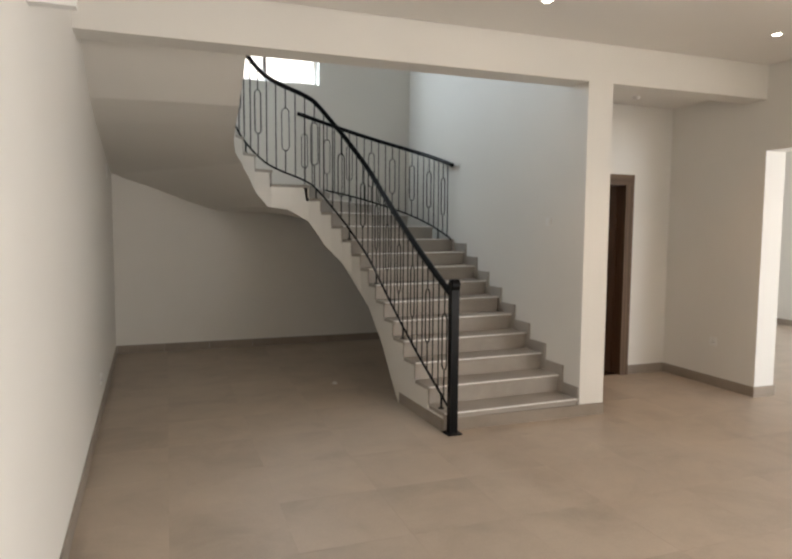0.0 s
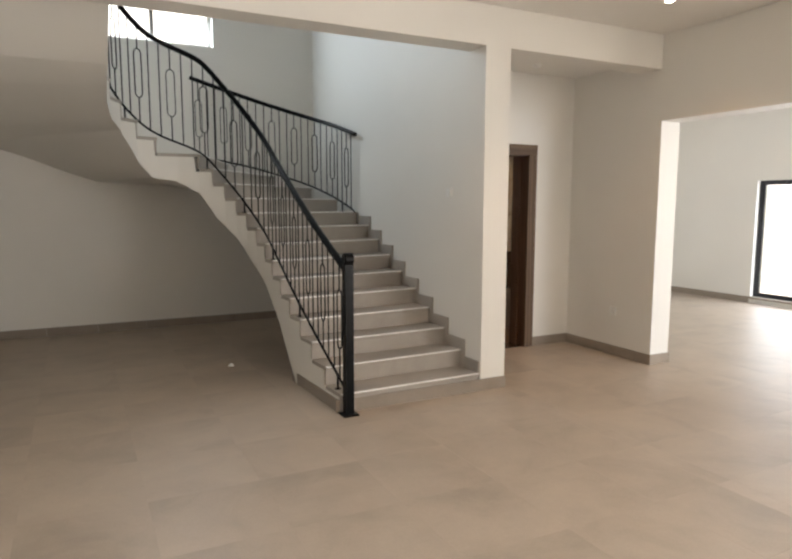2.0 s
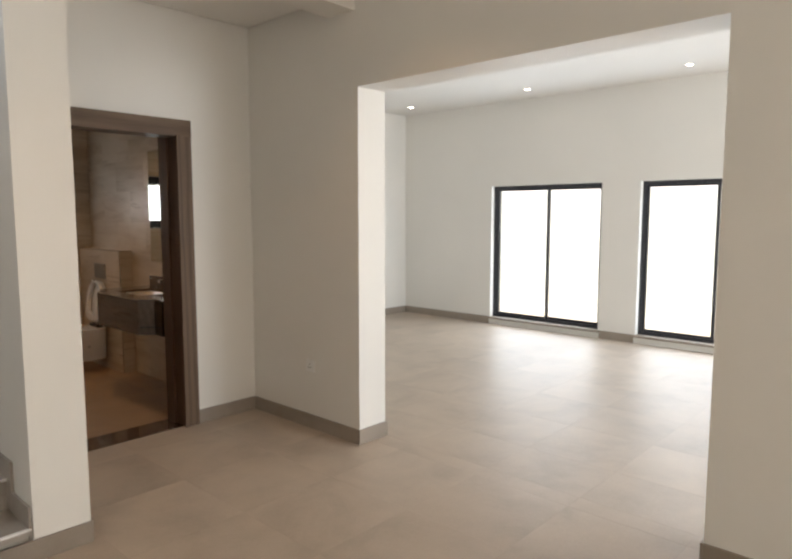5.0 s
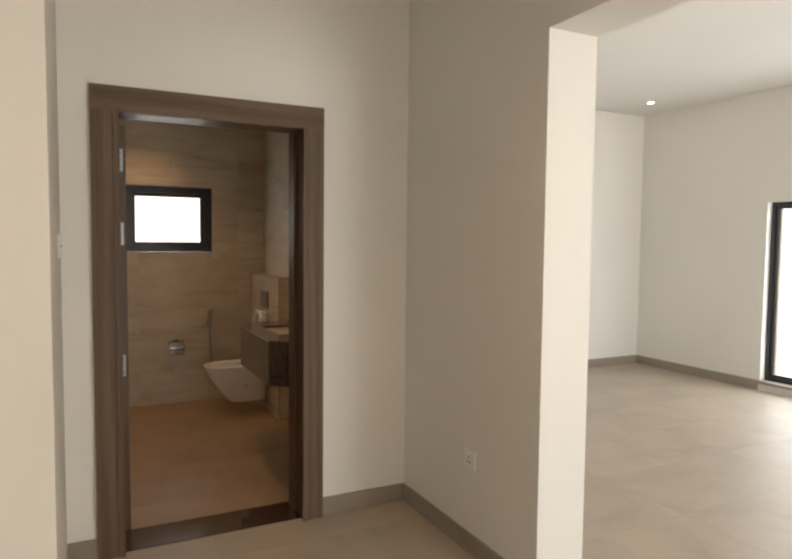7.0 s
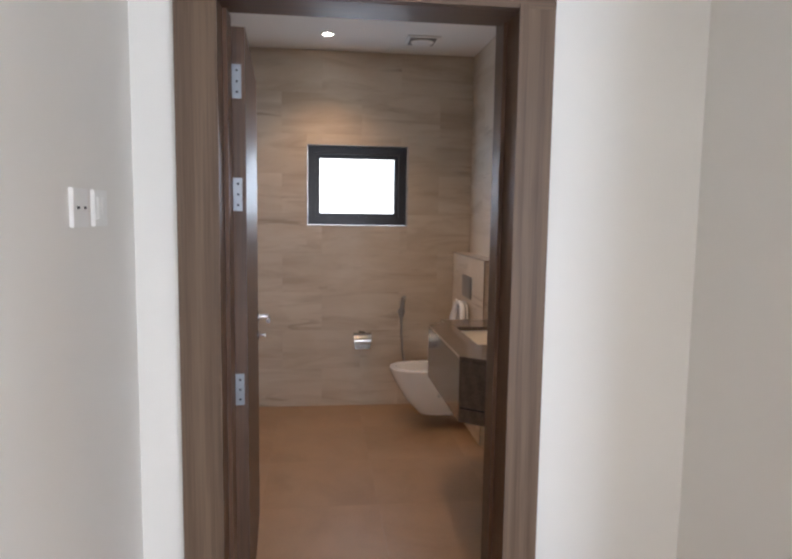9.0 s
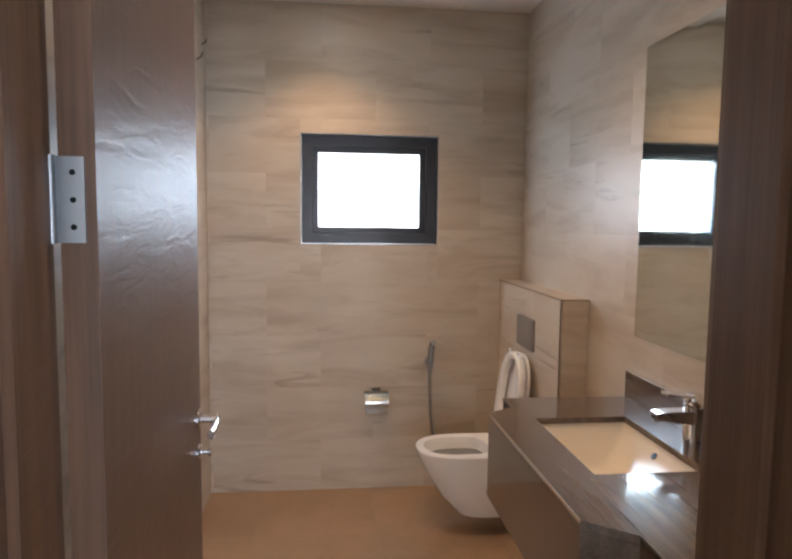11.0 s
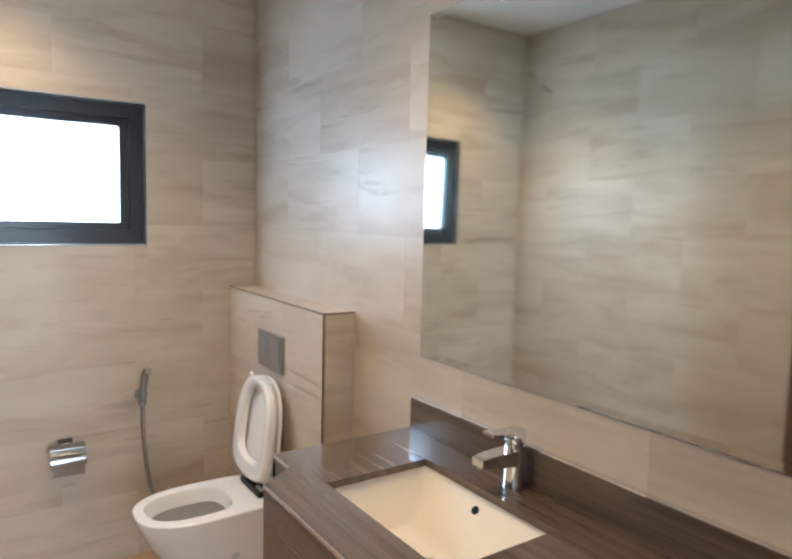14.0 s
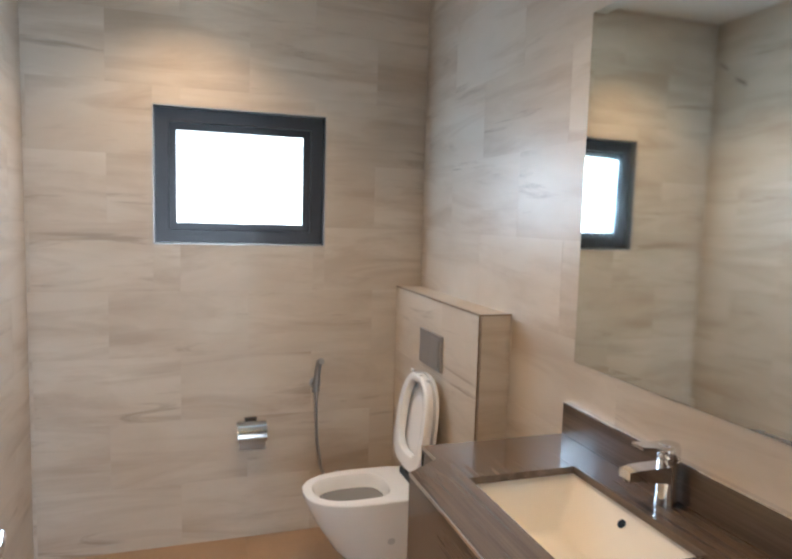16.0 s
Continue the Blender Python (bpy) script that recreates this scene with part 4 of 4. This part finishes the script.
prism(bm, [(EAR - 0.004, VY0 + 0.1235), (VX + 0.004, VY0 + 0.194), (VX + 0.007, VY0 + 0.198), (EAR - 0.001, VY0 + 0.1275)], VB + 0.06, VB + 0.066)
part("drawer_gap", bm, BLACK, vanity, "black strip in place of the shade in a gap")
cuboid("drawer_gap", (EAR - 0.0015, EAR + 0.002, VY0 + 0.01, VY0 + 0.12, VB + 0.06, VB + 0.066), BLACK, vanity, "black strip in place of the shade in a gap", 0)
cuboid("upstand", (BX1 - 0.02, BX1 - 0.001, VY0, VY1, VT + 0.001, 0.97), COUNTER, vanity, "low brown upstand with a polished top", 0.002)
cuboid("upstand_strip", (BX1 - 0.0205, BX1 - 0.001, VY0, VY1 + 0.0008, 0.9705, 0.9735), CHROME, vanity, "thin bright metal edge strip", 0.0008)

basin = thing("washbasin", "cream white rectangular sunk ceramic basin", "washbasin", (5.18, 6.725, 0.74))
bm = bmesh.new()


def rect_ring(g, z, r, lean=0.0):
    """A rounded rectangle inside the cut-out; lean draws in the wall side and the far end."""
    x0, x1, y0, y1 = b0 - g, b1 + g - lean, c0 - g, c1 + g - lean * 0.6
    pts = []
    for cx, cy, a0 in ((x1 - r, y1 - r, 0), (x0 + r, y1 - r, 90), (x0 + r, y0 + r, 180), (x1 - r, y0 + r, 270)):
        for a in (0, 30, 60, 90):
            t = radians(a0 + a)
            pts.append(Vector((cx + r * math.cos(t), cy + r * math.sin(t), z)))
    return pts


loft(bm, [rect_ring(0.02, VT - 0.021, 0.03), rect_ring(0.006, VT - 0.021, 0.02), rect_ring(0.003, VT - 0.034, 0.02), rect_ring(-0.03, VT - 0.128, 0.02, 0.055), rect_ring(-0.038, VT - 0.134, 0.018, 0.055), rect_ring(-0.07, VT - 0.138, 0.01, 0.045)], False)
bm.verts.ensure_lookup_table()
bm.faces.new(bm.verts[-16:])
part("bowl", bm, CREAM, basin, "", True)
bm = bmesh.new()
lathe(bm, [(0.03, 0.0), (0.032, 0.004), (0.026, 0.006), (0.024, 0.014), (0.02, 0.016)], pose(5.15, 6.70, VT - 0.139), 24)
part("waste_plug", bm, CHROME, basin, "round chrome waste plug", True)
bm = bmesh.new()
lathe(bm, [(0.011, 0.0), (0.011, 0.002)], pose(b1 - 0.014, 6.728, VT - 0.052, 0, -48, 0), 16)
part("overflow_hole", bm, BLACK, basin, "dark overflow hole")

tap = thing("basin_tap", "chrome single lever basin tap", "tap", (5.40, 6.70, VT))
bm = bmesh.new()
lathe(bm, [(0.026, 0), (0.026, 0.006), (0.0255, 0.01), (0.025, 0.09), (0.026, 0.1), (0.026, 0.112)], pose(5.405, 6.70, VT), 24)
part("tap_body", bm, CHROME, tap, "", True)
bm = bmesh.new()
sec = [(5.405, 0.0235, 0.055, 0.097), (5.35, 0.022, 0.064, 0.097), (5.315, 0.021, 0.07, 0.096), (5.285, 0.019, 0.073, 0.092)]
loft(bm, [[Vector((x, 6.70 + s * w, VT + z)) for s, z in ((-1, za), (1, za), (1, zb), (-1, zb))] for x, w, za, zb in sec])
soften(bm, 0.004)
part("spout", bm, CHROME, tap, "", True)
bm = bmesh.new()
lathe(bm, [(0.0255, 0.114), (0.0265, 0.118), (0.0265, 0.136), (0.023, 0.145), (0.006, 0.148)], pose(5.405, 6.70, VT), 24)
lever = part("lever", bm, CHROME, tap, "", True)
bm = bmesh.new()
loft(bm, [[Vector((x, 6.70 + s * w, VT + z + q)) for s, q in ((-1, 0), (1, 0), (1, 0.008), (-1, 0.008))] for x, w, z in ((5.41, 0.024, 0.134), (5.36, 0.023, 0.137), (5.315, 0.02, 0.142))])
soften(bm, 0.003)
part("lever_blade", bm, CHROME, lever, "", True)
bm = bmesh.new()
tube(bm, [(5.298, 6.70, VT + 0.08), (5.297, 6.70, VT + 0.065)], 0.011, 14)
part("aerator", bm, CHROME, tap, "", True)

mirror = thing("wall_mirror", "large frameless mirror on the tiled wall above the basin", "mirror", (BX1, 6.63, 1.092))
MY0, MY1, MZ0, MZ1 = 6.078, 7.171, 1.104, 2.13
bm = bmesh.new()
loft(bm, [[Vector((x, y, z)) for y, z in ((MY0 + g, MZ0 + g), (MY1 - g, MZ0 + g), (MY1 - g, MZ1 - g), (MY0 + g, MZ1 - g))] for x, g in ((BX1 - 0.0005, 0), (BX1 - 0.003, 0))])
part("mirror_back", bm, GREYPLASTIC, mirror)
bm = bmesh.new()
rr = [[Vector((x, y, z)) for y, z in ((MY0 + g, MZ0 + g), (MY1 - g, MZ0 + g), (MY1 - g, MZ1 - g), (MY0 + g, MZ1 - g))] for x, g in ((BX1 - 0.0032, 0), (BX1 - 0.0036, 0.022))]
vr = [[bm.verts.new(p) for p in r] for r in rr]
bm.faces.new(vr[1])
for i in range(4):
    bm.faces.new((vr[0][i], vr[0][(i + 1) % 4], vr[1][(i + 1) % 4], vr[1][i]))
part("mirror_glass", bm, MIRROR, mirror, "clear silvered glass")


# ---- lamps and small wall items ----
def downlight(x, y, z, label, group):
    ob = thing("downlight", label, "ceiling light", (x, y, z - 0.004), group)
    bm = bmesh.new()
    lathe(bm, [(0.034, -0.004), (0.036, -0.006), (0.048, -0.005), (0.05, 0.0), (0.034, -0.0005)], pose(x, y, z), 24, False)
    part("trim_ring", bm, PLASTIC, ob, "white trim ring", True)
    bm = bmesh.new()
    lathe(bm, [(0.001, -0.003), (0.0335, -0.003), (0.0335, -0.001), (0.001, -0.001)], pose(x, y, z), 20)
    part("lens", bm, LAMP, ob, "lit warm lens")
    return ob


def spot(x, y, z, watts, wide=110, blend_edge=0.7):
    ob = new("downlight_beam", bpy.data.lights.new("downlight_beam", "SPOT"))
    ob.data.energy, ob.data.color, ob.data.spot_size, ob.data.spot_blend, ob.data.shadow_soft_size = watts, (1, 0.56, 0.25), radians(wide), blend_edge, 0.03
    ob.matrix_world = look((x, y, z - 0.02), (x, y, 0))


for x, y in ((2.64, 3.72), (4.72, 3.70), (0.6, 3.72), (2.64, 1.6), (4.72, 1.6), (0.6, 1.6)):
    downlight(x, y, HALL_H, "small recessed warm downlight in the hall ceiling", "hall downlights")
for x, y in ((9.56, 7.5), (9.56, 5.6), (9.56, 3.7)):
    downlight(x, y, LIVING_H, "small recessed warm downlight in the living room ceiling", "living room downlights")
# the second, over the basin side, is an unseen lamp added for fill
for x, y, share, wide, edge in ((4.34, 8.1, 0.72, 110, 0.8), (4.66, 6.85, 1.25, 130, 1.0)):
    downlight(x, y, BATH_H, "small recessed warm downlight in the bathroom ceiling, the basin one added", "bathroom downlights")
    spot(x, y, BATH_H, BATH_SPOT * share, wide, edge)
for x, y, watts in ((2.64, 3.72, 6), (4.72, 3.70, 8)):
    spot(x, y, HALL_H, watts)

vent = thing("exhaust_fan", "white square ceiling extractor grille", "vent", (4.99, 8.13, BATH_H - 0.02))
cuboid("frame", (4.88, 5.1, 8.02, 8.24, BATH_H - 0.012, BATH_H - 0.0005), PLASTIC, vent, "", 0.003)
for i in range(5):
    cuboid("slat", (4.9, 5.08, 8.045 + i * 0.038, 8.063 + i * 0.038, BATH_H - 0.018, BATH_H - 0.0125), GREYPLASTIC, vent, "", 0.001)
bm = bmesh.new()
lathe(bm, [(0.012, -0.028), (0.075, -0.026), (0.08, -0.019)], pose(4.99, 8.13, BATH_H), 24)
part("centre_cap", bm, PLASTIC, vent, "", True)

sensor = thing("smoke_detector", "small white round ceiling detector", "detector", (4.66, 5.2, NICHE_H - 0.03))
bm = bmesh.new()
lathe(bm, [(0.015, -0.03), (0.03, -0.028), (0.036, -0.012), (0.045, -0.01), (0.045, -0.0005)], pose(4.66, 5.2, NICHE_H), 24)
part("housing", bm, PLASTIC, sensor, "", True)


def wall_plate(name, label, category, face, axis, s, u, z, w, h, bits):
    """A plate on a wall whose face lies at x or y = face and looks along s."""
    ob = thing(name, label, category, (face, u, z) if axis == "x" else (u, face, z))

    def dims(ua, ub, za, zb, d0, d1):
        a, b = sorted((face + s * d0, face + s * d1))
        return (a, b, ua, ub, za, zb) if axis == "x" else (ua, ub, a, b, za, zb)

    plate = cuboid("plate", dims(u - w / 2, u + w / 2, z - h / 2, z + h / 2, 0.0005, 0.01), PLASTIC, ob, "", 0.003)
    for kind, du, dz, bw, bh, mat in bits:
        cuboid(kind, dims(u + du - bw / 2, u + du + bw / 2, z + dz - bh / 2, z + dz + bh / 2, 0.0104, 0.014), mat, ob, "", 0.001)
    return ob


ROCK = [("rocker", -0.016, 0, 0.028, 0.05, PLASTIC), ("rocker", 0.016, 0, 0.028, 0.05, PLASTIC)]
HOLES = [("pin_hole", -0.011, -0.012, 0.004, 0.007, BLACK), ("pin_hole", 0.011, -0.012, 0.004, 0.007, BLACK), ("pin_hole", 0.0, 0.012, 0.007, 0.004, BLACK), ("rocker", 0.025, 0.028, 0.012, 0.018, PLASTIC)]
wall_plate("light_switch", "white plastic light switch beside the bathroom door", "switch", 3.755, "x", 1, 5.15, 1.475, 0.086, 0.086, [("screw_hole", -0.02, 0, 0.006, 0.006, BLACK), ("screw_hole", 0.02, 0, 0.006, 0.006, BLACK)])
wall_plate("light_switch", "white plastic light switch with two rockers", "switch", 3.755, "x", 1, 5.28, 1.475, 0.086, 0.086, ROCK)
wall_plate("light_switch", "small white switch on the stair wall", "switch", WELL_E, "x", -1, 4.946, 1.675, 0.075, 0.075, ROCK)
wall_plate("power_socket", "white plastic wall socket above the skirting", "socket", EAST, "x", -1, 4.89, 0.462, 0.086, 0.086, HOLES)
wall_plate("power_socket", "white plastic wall socket on the west wall", "socket", left_x(5.77), "x", 1, 5.77, 0.31, 0.086, 0.086, HOLES)
wall_plate("junction_box", "white blank box high on the west wall", "wall box", left_x(7.5), "x", 1, 7.5, 2.2, 0.09, 0.14, [])

unit = thing("wall_unit", "white high wall unit with short black bars", "wall fixture", (-0.28, 2.76, 2.45))
ux = left_x(2.76)
cuboid("housing", (ux - 0.01, ux + 0.17, 2.73, 2.79, 2.45, 2.72), PLASTIC, unit, "", 0.01)
for i in range(3):
    bm = bmesh.new()
    tube(bm, [(ux + 0.12 + 0.045 * i, 2.72, 2.66), (ux + 0.135 + 0.045 * i, 2.72, 2.475 + 0.012 * i)], 0.015, 10)
    part("slot", bm, BLACK, unit, "short black bar", True)

bm = bmesh.new()
lathe(bm, [(0.03, 0.0), (0.03, 0.004), (0.022, 0.012), (0.008, 0.022)], pose(1.8, 6.19, 0), 16)
cap = tagged(part("floor_cap", bm, PLASTIC, None, "", True), "small white plastic cap lying on the floor", "cap")
SHEATH = plain("cable_sheath", (0.12, 0.09, 0.07), 0.5)
stub = thing("cable_stub", "short dark cable ends sticking out of the tiles", "cable", (3.70, 8.4, 2.36))
bm = bmesh.new()
tube(bm, [(BX0 + 0.001, 8.30, 2.30), (BX0 + 0.02, 8.335, 2.325), (BX0 + 0.02, 8.36, 2.35)], 0.0038, 8)
part("cable", bm, SHEATH, stub, "", True)
bm = bmesh.new()
tube(bm, [(BX0 + 0.001, 8.44, 2.41), (BX0 + 0.02, 8.46, 2.43), (BX0 + 0.018, 8.48, 2.45)], 0.0038, 8)
part("cable", bm, SHEATH, stub, "", True)


# ---- tiles, piece by piece ----
def tile_mesh(name, dx, dy, dz, mat, bevel=0.0007):
    bm = bmesh.new()
    box(bm, -dx / 2, dx / 2, -dy / 2, dy / 2, -dz / 2, dz / 2)
    soften(bm, bevel, 1)
    return mesh_of(name, bm, mat)


MESHES = {}


def piece(parent, x0, x1, y0, y1, z0, z1, mat):
    key = (round(x1 - x0, 4), round(y1 - y0, 4), round(z1 - z0, 4), mat.name)
    if key not in MESHES:
        MESHES[key] = tile_mesh("tile", x1 - x0, y1 - y0, z1 - z0, mat)
    ob = new("tile", MESHES[key])
    ob.parent = parent
    ob.location = ((x0 + x1) / 2, (y0 + y1) / 2, (z0 + z1) / 2)
    return ob


def wall_tiles(parent, axis, face, s, u0, u1, z0, z1, first, hole=None):
    """Half-bond tiles 0.6 x 0.3 on one wall; the joint is 1 mm."""
    row, z = 0, z0
    while z < z1 - 0.02:
        zt = min(z + 0.3, z1)
        u = first + (0.3 if row % 2 else 0.0)
        while u > u0:
            u -= 0.6
        while u < u1 - 0.003:
            a, b = max(u, u0), min(u + 0.6, u1)
            spans = [(a, b, z, zt)]
            if hole:
                h0, h1, g0, g1 = hole
                cut = []
                for p, q, c, e in spans:
                    if q <= h0 or p >= h1 or e <= g0 or c >= g1:
                        cut.append((p, q, c, e))
                        continue
                    if p < h0:
                        cut.append((p, h0, c, e))
                    if q > h1:
                        cut.append((h1, q, c, e))
                    m0, m1 = max(p, h0), min(q, h1)
                    if c < g0:
                        cut.append((m0, m1, c, g0))
                    if e > g1:
                        cut.append((m0, m1, g1, e))
                spans = cut
            for p, q, c, e in spans:
                if q - p > 0.006 and e - c > 0.006:
                    f0, f1 = sorted((face, face - s * 0.008))
                    d = (p + 0.0005, q - 0.0005)
                    args = (f0, f1, *d) if axis == "x" else (*d, f0, f1)
                    piece(parent, *args, c + 0.0005, e - 0.0005, TILE)
            u += 0.6
        z, row = zt, row + 1


w = structure("bath_wall_north", [(BX0, BW[0], NORTH - 0.0078, NORTH - 0.0002, BZ, BATH_H), (BW[1], BX1, NORTH - 0.0078, NORTH - 0.0002, BZ, BATH_H), (BW[0], BW[1], NORTH - 0.0078, NORTH - 0.0002, BZ, BW[2]), (BW[0], BW[1], NORTH - 0.0078, NORTH - 0.0002, BW[3], BATH_H)], BATHGROUT, "cream sandstone-look tiled wall with the small window")
wall_tiles(w, "y", NORTH - 0.0085, -1, BX0 + 0.0005, BX1 - 0.0005, BZ, BATH_H, 4.305, (BW[0] - 0.004, BW[1] + 0.004, BW[2] - 0.004, BW[3] + 0.004))
w = structure("bath_wall_east", [(BX1 + 0.0007, BX1 + 0.0195, BY0, BY1 - 0.01, BZ, BATH_H)], BATHGROUT, "cream sandstone-look tiled wall behind the basin")
wall_tiles(w, "x", BX1, -1, BY0, BY1 - 0.01, BZ, BATH_H, 7.57 - 0.3)
w = structure("bath_wall_west", [(BX0 - 0.0095, BX0 - 0.0007, BY0, BY1 - 0.01, BZ, BATH_H)], BATHGROUT, "cream sandstone-look tiled wall behind the open door")
wall_tiles(w, "x", BX0, 1, BY0, BY1 - 0.01, BZ, BATH_H, 7.4)
w = structure("bath_wall_south", [(BX0, 3.898, 5.8155, 5.8323, BZ, BATH_H), (4.976, BX1, 5.8155, 5.8323, BZ, BATH_H), (3.9, 4.97, 5.8155, 5.8323, 2.14, BATH_H)], BATHGROUT, "cream sandstone-look tiled wall round the door")
wall_tiles(w, "y", 5.833, 1, BX0 + 0.0005, BX1 - 0.0005, BZ, BATH_H, 4.0, (3.885, 4.987, BZ - 1, 2.17))


def floor_tiles(parent, area, z, size, ox, oy, mat, gap=0.0009):
    x0, x1, y0, y1 = area
    nx0, ny0 = math.floor((x0 - ox) / size), math.floor((y0 - oy) / size)
    for i in range(nx0, math.ceil((x1 - ox) / size)):
        for j in range(ny0, math.ceil((y1 - oy) / size)):
            a, b, c, e = max(ox + i * size, x0), min(ox + (i + 1) * size, x1), max(oy + j * size, y0), min(oy + (j + 1) * size, y1)
            if b - a > 0.01 and e - c > 0.01:
                piece(parent, a + gap / 2, b - gap / 2, c + gap / 2, e - gap / 2, z - 0.01, z, mat)


TS, OX, OY = 0.604, 3.802, 2.317
bed = structure("floor_hall", [(-0.8, 3.68, -4.0, NORTH, -0.06, -0.0008), (3.68, 5.75, -4.0, 5.6, -0.06, -0.0008)], GROUT, "large beige porcelain floor tiles with a soft sheen", "floor")
floor_tiles(bed, (-0.6, 3.68, 0.5, NORTH), 0.0, TS, OX, OY, FLOOR)
floor_tiles(bed, (3.68, 5.75, 0.5, 5.6), 0.0, TS, OX, OY, FLOOR)
floor_tiles(bed, (-0.6, 5.75, -4.0, 0.5), 0.0, 1.208, OX, OY, FLOOR)
bed = structure("floor_living", [(5.75, 10.13, -2.0, 8.1, -0.06, -0.0008)], GROUT, "large beige porcelain floor tiles bright by the windows", "floor")
floor_tiles(bed, (5.75, 10.13, -2.0, 8.1), 0.0, TS, OX, OY, FLOOR)
bed = structure("floor_bath", [(3.68, 5.48, 5.836, NORTH, -0.06, BZ - 0.0008)], GROUT, "warm beige porcelain bathroom floor tiles", "floor")
floor_tiles(bed, (BX0, BX1, 5.836, NORTH), BZ, 0.604, 3.99, 6.2, BATHFLOOR)
